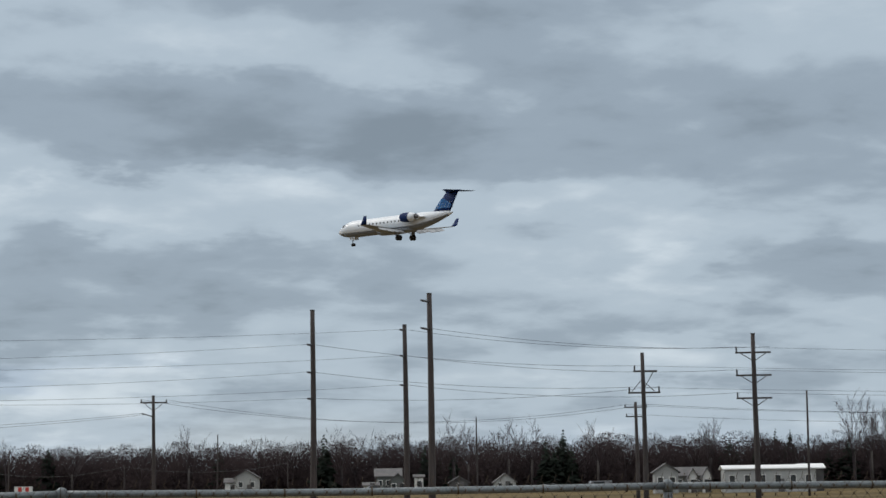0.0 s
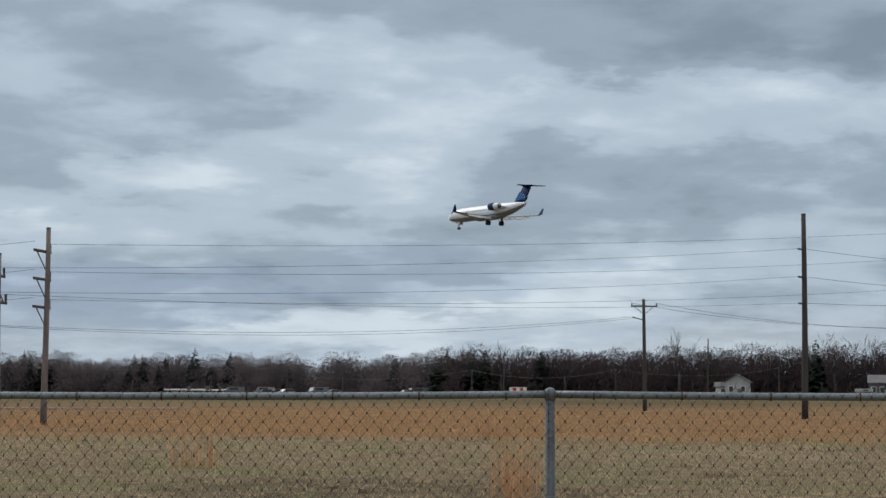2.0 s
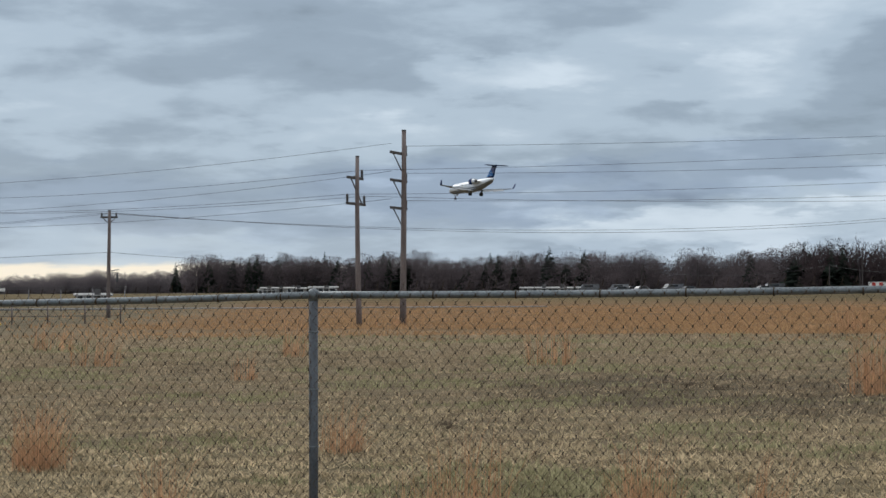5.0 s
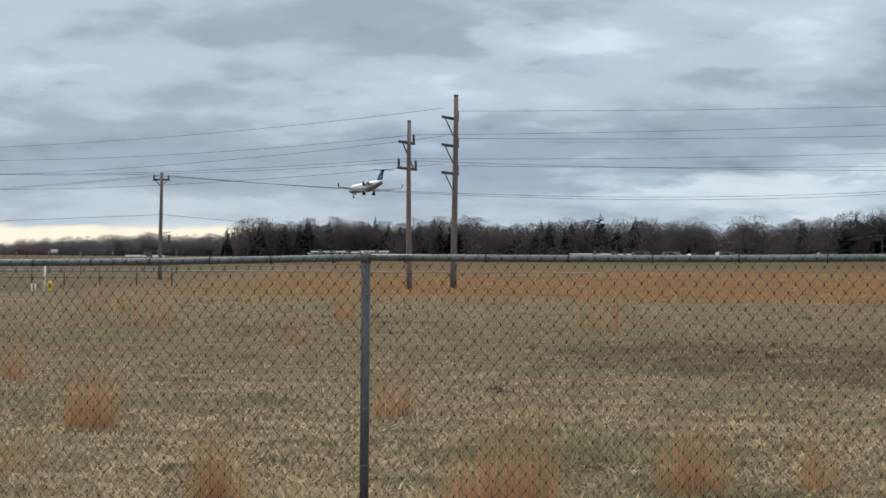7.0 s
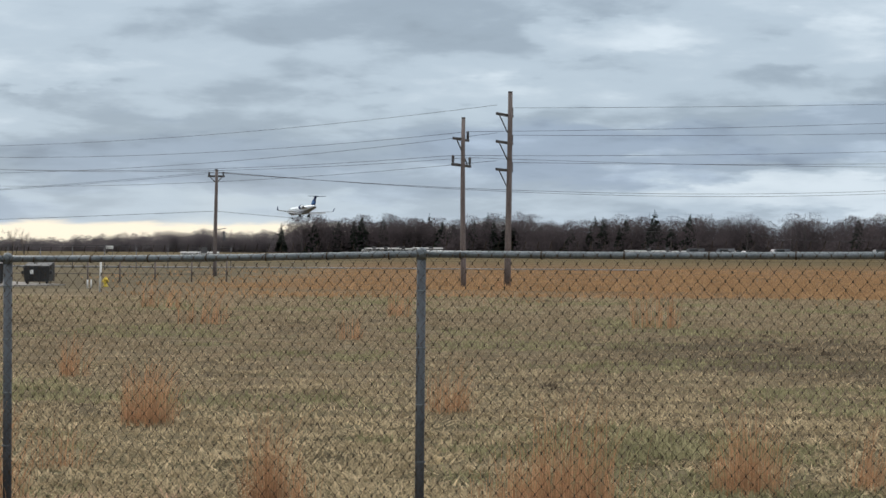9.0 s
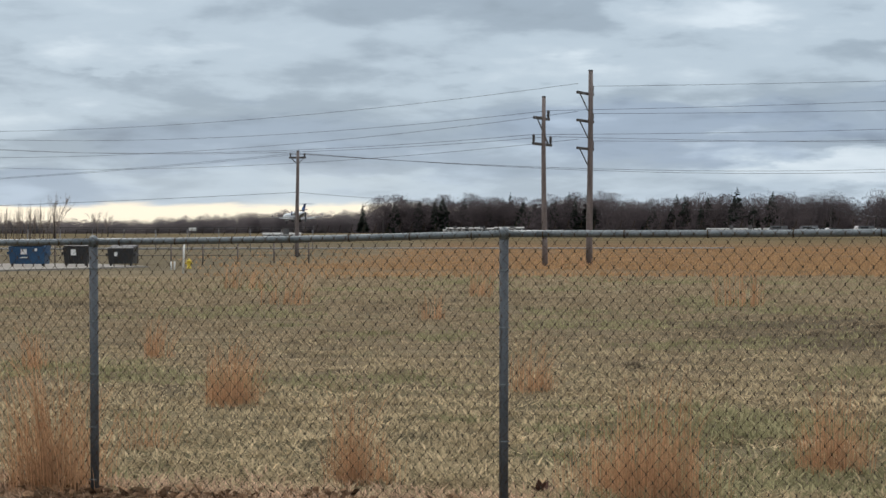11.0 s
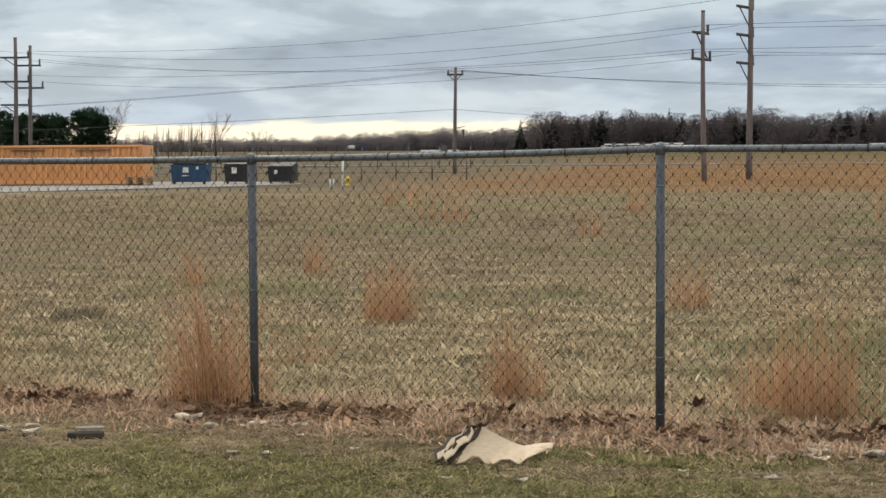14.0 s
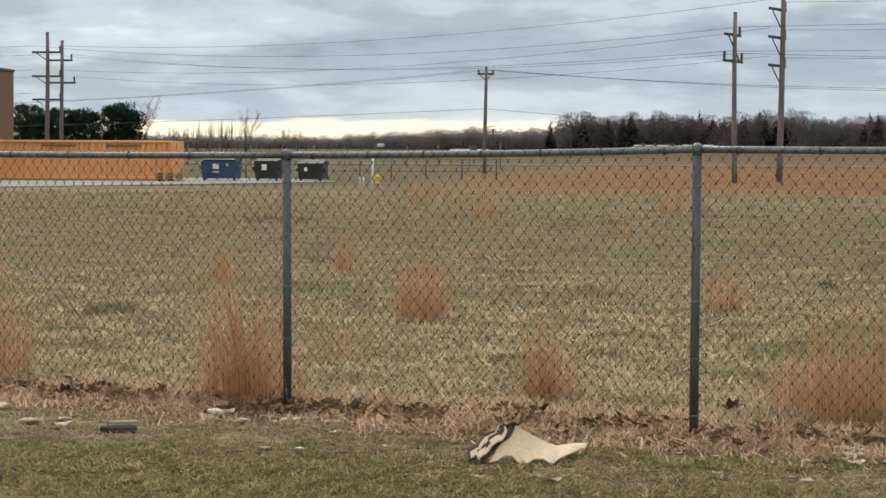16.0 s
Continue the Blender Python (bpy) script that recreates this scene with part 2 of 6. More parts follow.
M_PALE = mat("pale_litter", (0.30, 0.245, 0.18), (0.62, 0.55, 0.46), 0.85, 0, 22, 90, 0, 0.45, up=0.3)
M_ORANGE = mat("orange_painted_steel", (0.66, 0.30, 0.11), (0.76, 0.38, 0.155), 0.6, 0, 0.8, 12, 0.05, 0.05)
M_BROWN = mat("brown_facade", (0.135, 0.083, 0.043), (0.17, 0.105, 0.056), 0.8, 0, 0.4, 8, 0.1)
M_DBLUE = mat("blue_dumpster_paint", (0.014, 0.058, 0.135), (0.026, 0.085, 0.175), 0.55, 0, 1.5, 12, 0.1)
M_DBLACK = mat("black_dumpster_paint", (0.012, 0.012, 0.014), (0.03, 0.03, 0.032), 0.55, 0, 1.5, 12, 0.1)
M_YELLOW = mat("yellow_paint", (0.62, 0.45, 0.04), (0.74, 0.56, 0.08), 0.5, 0, 3, 20, 0)
M_WPAINT = mat("white_paint", (0.62, 0.62, 0.60), (0.78, 0.78, 0.76), 0.6, 0, 2, 20, 0.05, 0.1)
M_RED = mat("red_paint", (0.45, 0.03, 0.03), (0.55, 0.05, 0.04), 0.5, 0, 3, 20, 0)
M_CONC = mat("pale_concrete", (0.23, 0.23, 0.225), (0.33, 0.33, 0.32), 0.85, 0, 0.3, 6, 0.1)
M_GRAVEL = mat("pale_gravel", (0.19, 0.175, 0.155), (0.29, 0.27, 0.24), 0.9, 0, 0.6, 14, 0.2)
M_PALLET = mat("raw_pallet_wood", (0.24, 0.15, 0.08), (0.38, 0.25, 0.14), 0.85, 0, 3, 30, 0.2, 0.2)
M_SIDING = mat("pale_siding", (0.30, 0.31, 0.31), (0.40, 0.41, 0.405), 0.75, 0, 0.6, 9, 0.05, 0.15)
M_HOUSE = mat("grey_green_siding", (0.085, 0.095, 0.092), (0.13, 0.14, 0.135), 0.75, 0, 0.6, 9, 0.05, 0.15)
M_ROOF = mat("grey_shingles", (0.07, 0.07, 0.075), (0.14, 0.135, 0.135), 0.9, 0, 1.0, 12, 0.1, 0.2)
M_METROOF = mat("white_metal_roof", (0.74, 0.75, 0.76), (0.85, 0.85, 0.85), 0.4, 0.1, 0.5, 6, 0)
M_CARP = mat("vehicle_paint", (0.10, 0.105, 0.115), (0.20, 0.205, 0.22), 0.35, 0.2, 2, 20, 0, 0.6)


# ---------------------------------------------------------------- mesh helpers
def part(name, bm, material, parent=None, label=""):
    me = bpy.data.meshes.new(name)
    bm.to_mesh(me)
    bm.free()
    me.materials.append(material)
    ob = new(name, me)
    ob.parent = parent
    if label:
        ob["label"] = label
    return ob


def soup(name, verts, faces, material, parent=None):
    me = bpy.data.meshes.new(name)
    me.from_pydata(verts, [], faces)
    me.materials.append(material)
    ob = new(name, me)
    ob.parent = parent
    return ob


def thing(name, loc, label, category, group="", rz=0.0):
    e = new(name)
    e.matrix_world = pose(*loc, 0, 0, rz)
    return tagged(e, label, category, group)


def tube(bm, p0, p1, r0, r1=None, n=8, cap=True):
    p0, p1 = Vector(p0), Vector(p1)
    r1 = r0 if r1 is None else r1
    d = p1 - p0
    if d.length < 1e-6:
        return
    q = d.to_track_quat("Z", "Y")
    a = [bm.verts.new(p0 + q @ Vector((r0 * math.cos(i * math.tau / n), r0 * math.sin(i * math.tau / n), 0))) for i in range(n)]
    b = [bm.verts.new(p1 + q @ Vector((r1 * math.cos(i * math.tau / n), r1 * math.sin(i * math.tau / n), 0))) for i in range(n)]
    for i in range(n):
        f = bm.faces.new((a[i], a[(i + 1) % n], b[(i + 1) % n], b[i]))
        f.smooth = n > 5
    if cap:
        bm.faces.new(a[::-1])
        bm.faces.new(b)


def pipe(bm, pts, r, n):
    """One continuous round bar along a run of points."""
    pts = [Vector(p) for p in pts]
    rings = []
    for i, p in enumerate(pts):
        q = (pts[min(i + 1, len(pts) - 1)] - pts[max(i - 1, 0)]).to_track_quat("Z", "Y")
        rings.append([p + q @ Vector((r * math.cos(k * math.tau / n), r * math.sin(k * math.tau / n), 0)) for k in range(n)])
    loft(bm, rings)


def box(bm, c, s, rot=None, bevel=0.0):
    g = bmesh.ops.create_cube(bm, size=1.0)["verts"]
    m = Matrix.Translation(c) @ (rot.to_4x4() if rot else Matrix()) @ Matrix.Diagonal((*s, 1))
    for v in g:
        v.co = m @ v.co
    if bevel:
        es = list({e for v in g for e in v.link_edges})
        bmesh.ops.bevel(bm, geom=es, offset=bevel, segments=1, affect="EDGES")


def loft(bm, rings, cap=True, smooth=True):
    vs = [[bm.verts.new(p) for p in r] for r in rings]
    n = len(vs[0])
    for a, b in zip(vs, vs[1:]):
        for i in range(n):
            f = bm.faces.new((a[i], a[(i + 1) % n], b[(i + 1) % n], b[i]))
            f.smooth = smooth
    if cap:
        bm.faces.new(vs[0][::-1])
        bm.faces.new(vs[-1])
    return vs


def ring(x, cy, cz, ry, rz, n=24):
    return [(x, cy + ry * math.cos(i * math.tau / n), cz + rz * math.sin(i * math.tau / n)) for i in range(n)]


def foil(le, chord, thick, up=Vector((0, 0, 1)), n=8):
    """A closed wing section: leading edge at le, running aft along -x."""
    pts = []
    for i in range(n + 1):
        u = i / n
        pts.append(Vector(le) + Vector((-chord * u, 0, 0)) + up * (thick * chord * 1.5 * math.sqrt(max(u, 0)) * (1 - u) + 0.004))
    for i in range(n - 1, 0, -1):
        u = i / n
        pts.append(Vector(le) + Vector((-chord * u, 0, 0)) - up * (thick * chord * 0.9 * math.sqrt(u) * (1 - u) + 0.004))
    return pts


# ---------------------------------------------------------------- ground
def smooth(a, b, v):
    t = min(1, max(0, (v - a) / (b - a)))
    return t * t * (3 - 2 * t)


def ground_z(x, y):
    r = math.hypot(x, y)
    z = 2.5 * smooth(140, 640, r)
    # the runway beyond the crest in the west falls away
    z -= smooth(40, -40, x) * (0.6 * smooth(700, 900, r) + 0.042 * min(220, max(0, r - 890))) * (1 - smooth(1120, 1240, r))
    z += 0.05 * noise.noise((x * 0.08, y * 0.08, 0)) * smooth(12, 20, r) * (1 - smooth(90, 140, r))
    z += 0.02 * noise.noise((x * 1.3, y * 1.3, 3)) * (1 - smooth(30, 50, r))
    return z


def ground_material():
    m = bpy.data.materials.new("dry_winter_field")
    m.use_nodes = True
    nt = m.node_tree
    N, L = nt.nodes.new, nt.links.new
    b = nt.nodes["Principled BSDF"]
    b.inputs["Roughness"].default_value = 0.95
    b.inputs["Specular IOR Level"].default_value = 0.05
    tc, sep = N("ShaderNodeTexCoord"), N("ShaderNodeSeparateXYZ")
    L(tc.outputs["Object"], sep.inputs[0])

    def ns(scale, detail=4, rough=0.55, st=(1, 1, 1)):
        mp = N("ShaderNodeMapping")
        mp.inputs["Scale"].default_value = st
        L(tc.outputs["Object"], mp.inputs[0])
        n = N("ShaderNodeTexNoise")
        n.inputs["Scale"].default_value, n.inputs["Detail"].default_value, n.inputs["Roughness"].default_value = scale, detail, rough
        L(mp.outputs[0], n.inputs["Vector"])
        return n.outputs["Fac"]

    def mth(op, a, c=None):
        n = N("ShaderNodeMath")
        n.operation = op
        for i, v in enumerate((a, c)):
            if isinstance(v, (int, float)):
                n.inputs[i].default_value = v
            elif v is not None:
                L(v, n.inputs[i])
        return n.outputs[0]

    def mr(v, a, c, lo=0.0, hi=1.0):
        n = N("ShaderNodeMapRange")
        n.interpolation_type = "SMOOTHSTEP"
        L(v, n.inputs[0])
        for i, w in zip((1, 2, 3, 4), (a, c, lo, hi)):
            n.inputs[i].default_value = w
        return n.outputs[0]

    def mix(f, a, c):
        n = N("ShaderNodeMix")
        n.data_type = "RGBA"
        for s, v in ((n.inputs[0], f), (n.inputs[6], a), (n.inputs[7], c)):
            if isinstance(v, tuple):
                s.default_value = (*v, 1)
            else:
                L(v, s)
        return n.outputs[2]

    patch = ns(0.12, 4)
    blotch = ns(0.9, 5, 0.65, (0.6, 1.3, 1))
    fine = ns(7.0, 5, 0.7)
    # distance from the fence line, measured into the field
    d = mth("ADD", mth("ADD", mth("MULTIPLY", sep.outputs[1], 0.95), mth("MULTIPLY", sep.outputs[0], 0.31)), -10.37)
    dn = mth("ADD", d, mth("MULTIPLY", mth("SUBTRACT", patch, 0.5), 26.0))
    def ell(cx, cy, rx, ry):
        """One inside a ragged oval patch of ground, nothing outside."""
        ex = mth("MULTIPLY", mth("SUBTRACT", sep.outputs[0], cx), 1 / rx)
        ey = mth("MULTIPLY", mth("SUBTRACT", sep.outputs[1], cy), 1 / ry)
        r2 = mth("ADD", mth("MULTIPLY", ex, ex), mth("MULTIPLY", ey, ey))
        return mr(mth("ADD", r2, mth("MULTIPLY", mth("SUBTRACT", blotch, 0.5), 1.6)), 0.5, 1.3, 1.0, 0.0)

    speck0 = mr(mth("ADD", mth("MULTIPLY", blotch, 0.5), mth("MULTIPLY", fine, 0.5)), 0.38, 0.62)
    field = mix(mr(mth("ADD", mth("MULTIPLY", blotch, 0.6), mth("MULTIPLY", fine, 0.4)), 0.36, 0.62), (0.105, 0.082, 0.050), (0.23, 0.182, 0.116))
    field = mix(mr(ns(0.35, 3), 0.50, 0.68, 0, 0.6), field, (0.155, 0.138, 0.075))
    field = mix(mr(mth("ADD", d, mth("MULTIPLY", mth("SUBTRACT", patch, 0.5), 10.0)), 1.0, 9.0, 0.6, 0.0), field, mix(speck0, (0.095, 0.09, 0.048), (0.20, 0.183, 0.108)))
    field = mix(mth("MULTIPLY", ell(6.6, 32.0, 3.6, 7.0), 0.5), field, (0.075, 0.060, 0.043))
    pale = mix(mr(ns(1.2, 4, 0.6, (0.35, 1.2, 1)), 0.35, 0.62), (0.18, 0.142, 0.086), (0.305, 0.246, 0.158))
    sedge = mix(mr(ns(0.5, 4, 0.6, (0.3, 1, 1)), 0.35, 0.65), (0.155, 0.092, 0.046), (0.24, 0.146, 0.075))
    far = mix(mr(ns(0.05, 4, 0.6, (0.3, 1, 1)), 0.35, 0.65), (0.085, 0.066, 0.034), (0.15, 0.115, 0.06))
    col = mix(mr(dn, 36, 48), field, pale)
    # the tall rust-coloured stand lies east of the gravel lot
    north = mr(mth("DIVIDE", sep.outputs[0], mth("MAXIMUM", sep.outputs[1], 1.0)), 0.45, 0.58, 1.0, 0.0)
    east = mr(mth("ADD", sep.outputs[0], mth("MULTIPLY", mth("SUBTRACT", patch, 0.5), 12.0)), -16, -5)
    col = mix(mth("MULTIPLY", mth("MULTIPLY", mr(dn, 54, 82), east), north), col, sedge)
    col = mix(mth("MULTIPLY", mr(dn, 58, 76), mth("SUBTRACT", 1.0, east)), col, mix(speck0, (0.10, 0.082, 0.052), (0.17, 0.14, 0.09)))
    col = mix(mth("MULTIPLY", mr(dn, 35, 80), mth("SUBTRACT", 1.0, north)), col, far)
    col = mix(mr(dn, 190, 330), col, far)
    speck = mr(mth("ADD", mth("MULTIPLY", blotch, 0.3), mth("MULTIPLY", ns(11.0, 4, 0.7), 0.7)), 0.42, 0.60)
    lawn = mix(speck, (0.11, 0.088, 0.05), (0.34, 0.27, 0.155))
    turf = mix(speck, (0.045, 0.046, 0.020), (0.18, 0.158, 0.078))
    lawn = mix(mr(ns(2.2, 4), 0.46, 0.62, 0, 0.7), lawn, turf)
    for patch_ in ((-2.9, 9.0, 2.2, 1.15), (0.15, 10.2, 0.75, 0.42), (-0.6, 9.0, 1.1, 0.5)):
        lawn = mix(mth("MULTIPLY", ell(*patch_), 0.9), lawn, turf)
    dirt = mix(mr(fine, 0.35, 0.65), (0.13, 0.085, 0.05), (0.30, 0.21, 0.13))
    nearn = mth("ADD", d, mth("MULTIPLY", mth("SUBTRACT", blotch, 0.5), 1.2))
    col = mix(mr(nearn, 0.7, 1.8, 1.0, 0.0), col, dirt)
    col = mix(mr(nearn, -0.9, -0.25, 1.0, 0.0), col, lawn)
    col = mix(mr(mth("ADD", mth("MULTIPLY", ns(0.07, 4, 0.6, (0.5, 1.2, 1)), 0.6), mth("MULTIPLY", ns(0.5, 5, 0.65, (0.5, 1.4, 1)), 0.4)), 0.47, 0.62, 0.0, 0.45), col, (0.095, 0.072, 0.043))
    L(col, b.inputs["Base Color"])
    bp = N("ShaderNodeBump")
    bp.inputs["Strength"].default_value, bp.inputs["Distance"].default_value = 1.0, 0.08
    L(mth("ADD", fine, blotch), bp.inputs["Height"])
    L(bp.outputs[0], b.inputs["Normal"])
    return m


def build_ground():
    r = 5.0
    rs = [0.0]
    while r < 3200:
        rs.append(r)
        r *= 1.035 if r < 60 else 1.06
    na = 220
    verts, faces = [], []
    for i, r in enumerate(rs[1:]):
        for j in range(na):
            a = j * math.tau / na
            x, y = r * math.sin(a), r * math.cos(a)
            verts.append((x, y, ground_z(x, y)))
    verts.append((0, 0, 0))
    c = len(verts) - 1
    nr = len(rs) - 1
    for j in range(na):
        faces.append((c, (j + 1) % na, j))
    for i in range(nr - 1):
        for j in range(na):
            k = (j + 1) % na
            faces.append((i * na + j, i * na + k, (i + 1) * na + k, (i + 1) * na + j))
    ob = soup("ground", verts, faces, ground_material())
    for p in ob.data.polygons:
        p.use_smooth = True
    tagged(ob, "dry winter field of straw and rust-coloured grass", "ground", kind="structure")


build_ground()

# ---------------------------------------------------------------- chain-link fence
POSTS = [(-5.16, 12.73, 1.475), (-2.294, 11.72, 1.473), (0.038, 10.90, 1.515), (2.944, 9.96, 1.529), (5.85, 9.01, 1.53), (8.75, 8.06, 1.53)]


def chain_link(a, b, za, zb, material, parent):
    """Woven wire between two posts: zigzag wires that interlock at every diamond corner."""
    a, b = Vector(a), Vector(b)
    u = (b - a).normalized()
    nrm = Vector((-u.y, u.x))
    length = (b - a).length
    w, hgt = 0.070, 0.085
    verts, faces = [], []
    rad = 0.0013
    cols = int(2 * length / w)
    rows = 36
    for c in range(cols + 1):
        s0 = c * w / 2 + 0.005
        pts = []
        for k in range(rows + 1):
            s = s0 + (w / 2 if (k + c) % 2 else 0)
            s = min(s, length - 0.005)
            top = za + (zb - za) * s / length + 0.035
            z = top - k * hgt / 2
            off = 0.0025 * (1 if (k + c) % 2 else -1) + 0.012 * math.sin(s * 2.1 + k * 0.12)
            wob = 0.0035 * noise.noise((s * 3, z * 3, 7))
            pts.append(Vector((a.x + u.x * (s + wob) + nrm.x * (off - 0.034), a.y + u.y * (s + wob) + nrm.y * (off - 0.034), z)))
        base = len(verts)
        for p in pts:
            for dx, dz in ((rad, 0), (-rad * 0.5, rad), (-rad * 0.5, -rad)):
                verts.append((p.x + u.x * dx + nrm.x * dz, p.y + u.y * dx + nrm.y * dz, p.z))
        for k in range(rows):
            for i in range(3):
                j = (i + 1) % 3
                faces.append((base + k * 3 + i, base + k * 3 + j, base + k * 3 + 3 + j, base + k * 3 + 3 + i))
        # the hooked bends where neighbouring wires interlock
        for k in range(1, rows):
            if (k + c) % 2:
                p, base = pts[k], len(verts)
                verts.extend(((p.x, p.y, p.z + 0.011), (p.x, p.y, p.z - 0.011)))
                for dx, dz in ((0.0042, 0), (0, 0.0042), (-0.0042, 0), (0, -0.0042)):
                    verts.append((p.x + u.x * dx + nrm.x * dz, p.y + u.y * dx + nrm.y * dz, p.z))
                for i in range(4):
                    j = (i + 1) % 4
                    faces.extend(((base, base + 2 + i, base + 2 + j), (base + 1, base + 2 + j, base + 2 + i)))
        # twisted barb above the rail
        if c % 2 == 0:
            p = pts[0]
            base = len(verts)
            for q in (p, p + Vector((u.x * 0.008, u.y * 0.008, 0.03))):
                for dx, dz in ((rad, 0), (-rad, rad), (-rad, -rad)):
                    verts.append((q.x + u.x * dx + nrm.x * dz, q.y + u.y * dx + nrm.y * dz, q.z))
            for i in range(3):
                j = (i + 1) % 3
                faces.append((base + i, base + j, base + 3 + j, base + 3 + i))
    ob = soup("wire_mesh", verts, faces, material, parent)
    ob["label"] = "dark weathered diamond wire mesh"


def build_fence():
    f = thing("chain_link_fence", (0, 0, 0), "weathered galvanised chain-link fence across the field edge", "fence")
    for i, (x, y, z) in enumerate(POSTS):
        bm = bmesh.new()
        lean = 0.006 if i % 2 else -0.004
        tube(bm, (x + lean, y, -0.05), (x, y, z + 0.005), 0.0245, n=14)
        p = part("post", bm, M_POSTG, f)
        bm = bmesh.new()
        rings = []
        for h, r in ((-0.03, 0.027), (0.018, 0.027), (0.026, 0.022), (0.033, 0.012), (0.036, 0.003)):
            rings.append([(x + r * math.cos(k * math.tau / 12), y + r * math.sin(k * math.tau / 12), z + h) for k in range(12)])
        loft(bm, rings)
        part("post_cap", bm, M_GALV, p)
        for k in range(5):
            bm = bmesh.new()
            h = 0.12 + k * 0.3
            rr = [[(x + r * math.cos(q * math.tau / 12), y + r * math.sin(q * math.tau / 12), h + dz) for q in range(12)] for r, dz in ((0.026, -0.004), (0.0285, 0), (0.026, 0.004))]
            loft(bm, rr, cap=False)
            part("tie_wire", bm, M_GALV, p)
    for (x0, y0, z0), (x1, y1, z1) in zip(POSTS, POSTS[1:]):
        bm = bmesh.new()
        pipe(bm, [(x0 + (x1 - x0) * k / 8, y0 + (y1 - y0) * k / 8, z0 + (z1 - z0) * k / 8 - 0.032 * k / 8 * (1 - k / 8)) for k in range(9)], 0.0195, 14)
        rail = part("top_rail", bm, M_GALV, f, "round galvanised steel top rail")
        m = 7
        for k in range(m):
            bm = bmesh.new()
            s = (k + 0.5) / m
            c = Vector((x0 + (x1 - x0) * s, y0 + (y1 - y0) * s, z0 + (z1 - z0) * s - 0.007))
            dv = Vector((x1 - x0, y1 - y0, 0)).normalized() * 0.004
            tube(bm, c - dv, c + dv, 0.0235, n=10, cap=False)
            part("tie_wire", bm, M_WIRE, rail)
        chain_link((x0, y0), (x1, y1), z0, z1, M_WIRE, f)


build_fence()


# ---------------------------------------------------------------- power poles and cables
def wood_pole(name, base, top, r, label, group="power poles", wood=None):
    x, y, z0 = base
    e = thing(name, (x, y, z0), label, "utility pole", group)
    bm = bmesh.new()
    h = top - z0
    seg = 6
    rg = []
    for k in range(seg + 1):
        t = k / seg
        rr = r * (1.25 - 0.45 * t)
        ox = 0.05 * math.sin(t * 3 + x)
        rg.append([(ox + rr * math.cos(i * math.tau / 12), rr * math.sin(i * math.tau / 12), -0.3 + (h + 0.3) * t) for i in range(12)])
    loft(bm, rg)
    part("pole", bm, wood or M_POLE, e)
    bm = bmesh.new()
    tube(bm, (0.05 * math.sin(3 + x), 0, h), (0.05 * math.sin(3 + x), 0, h + 0.06), r * 0.86, n=12)
    part("pole_cap", bm, M_ARM, e)
    return e


def crossarm(e, h, left, right, ang, brace=1.0, pins=(1, 1), ins=0.35, sides=(1, 1)):
    """A timber crossarm at height h on pole e; ang: its direction in degrees, pins: insulators at its ends."""
    d = Vector((math.cos(radians(ang)), math.sin(radians(ang)), 0))
    n = Vector((-d.y, d.x, 0)) * 0.16
    bm = bmesh.new()
    rot = Matrix.Rotation(radians(ang), 3, "Z")
    box(bm, d * (right - left) / 2 + n + Vector((0, 0, h)), (left + right, 0.11, 0.14), rot, 0.012)
    arm = part("crossarm", bm, M_ARM, e)
    for s, ext, on in ((-1, left, pins[0]), (1, right, pins[1])):
        if on:
            bm = bmesh.new()
            p = d * (s * (ext - 0.1)) + n + Vector((0, 0, h + 0.07))
            rr = [(0.05, 0), (0.05, 0.05)]
            for k in range(5):
                rr += [(0.085, 0.05 + k * ins / 5), (0.05, 0.05 + (k + 0.7) * ins / 5)]
            rr.append((0.04, ins + 0.06))
            loft(bm, [[(p.x + a * math.cos(i * math.tau / 8), p.y + a * math.sin(i * math.tau / 8), p.z + b) for i in range(8)] for a, b in rr])
            part("insulator", bm, M_PORC, arm)
    for s, ext, on in ((-1, left, sides[0]), (1, right, sides[1])):
        if brace and on:
            bm = bmesh.new()
            tube(bm, d * (s * ext * 0.72) + n + Vector((0, 0, h - 0.05)), n * 0.6 + Vector((0, 0, h - brace)), 0.035, n=6)
            part("brace", bm, M_ARM, arm)
    m = e.matrix_world
    return [m @ (d * (-left + 0.1) + n + Vector((0, 0, h + ins + 0.1))), m @ (d * (right - 0.1) + n + Vector((0, 0, h + ins + 0.1)))]


def cable(a, b, sag, r=0.010, name="power_cable", label="black power cable strung between poles"):
    a, b = Vector(a), Vector(b)
    bm = bmesh.new()
    n = 24
    pipe(bm, [a.lerp(b, k / n) - Vector((0, 0, 4 * sag * k / n * (1 - k / n))) for k in range(n + 1)], r, 5)
    return tagged(part(name, bm, M_CABLE), label, "cable", "overhead cables")


Q_L, Q_R = (2.57, 106.15), (5.02, 109.00)
qa = wood_pole("transmission_pole", (*Q_L, 0.0), 8.62, 0.12, "weathered wooden transmission pole with two crossarms")
qb = wood_pole("transmission_pole", (*Q_R, 0.0), 10.19, 0.145, "tall weathered wooden transmission pole with three crossarms")
QANG = 67
pin_a = crossarm(qa, 7.55, 1.05, 1.05, QANG, 0.0, (0, 1)) + crossarm(qa, 6.22, 1.2, 1.35, QANG, 1.2, (1, 1), sides=(0, 0))
pin_b = []
for hh in (9.0, 7.55, 6.1):
    pin_b += crossarm(qb, hh, 1.45, 0.95, QANG, 0.9, (0, 1), sides=(1, 0))
bm = bmesh.new()
dd = Vector((math.cos(radians(QANG)), math.sin(radians(QANG)), 0))
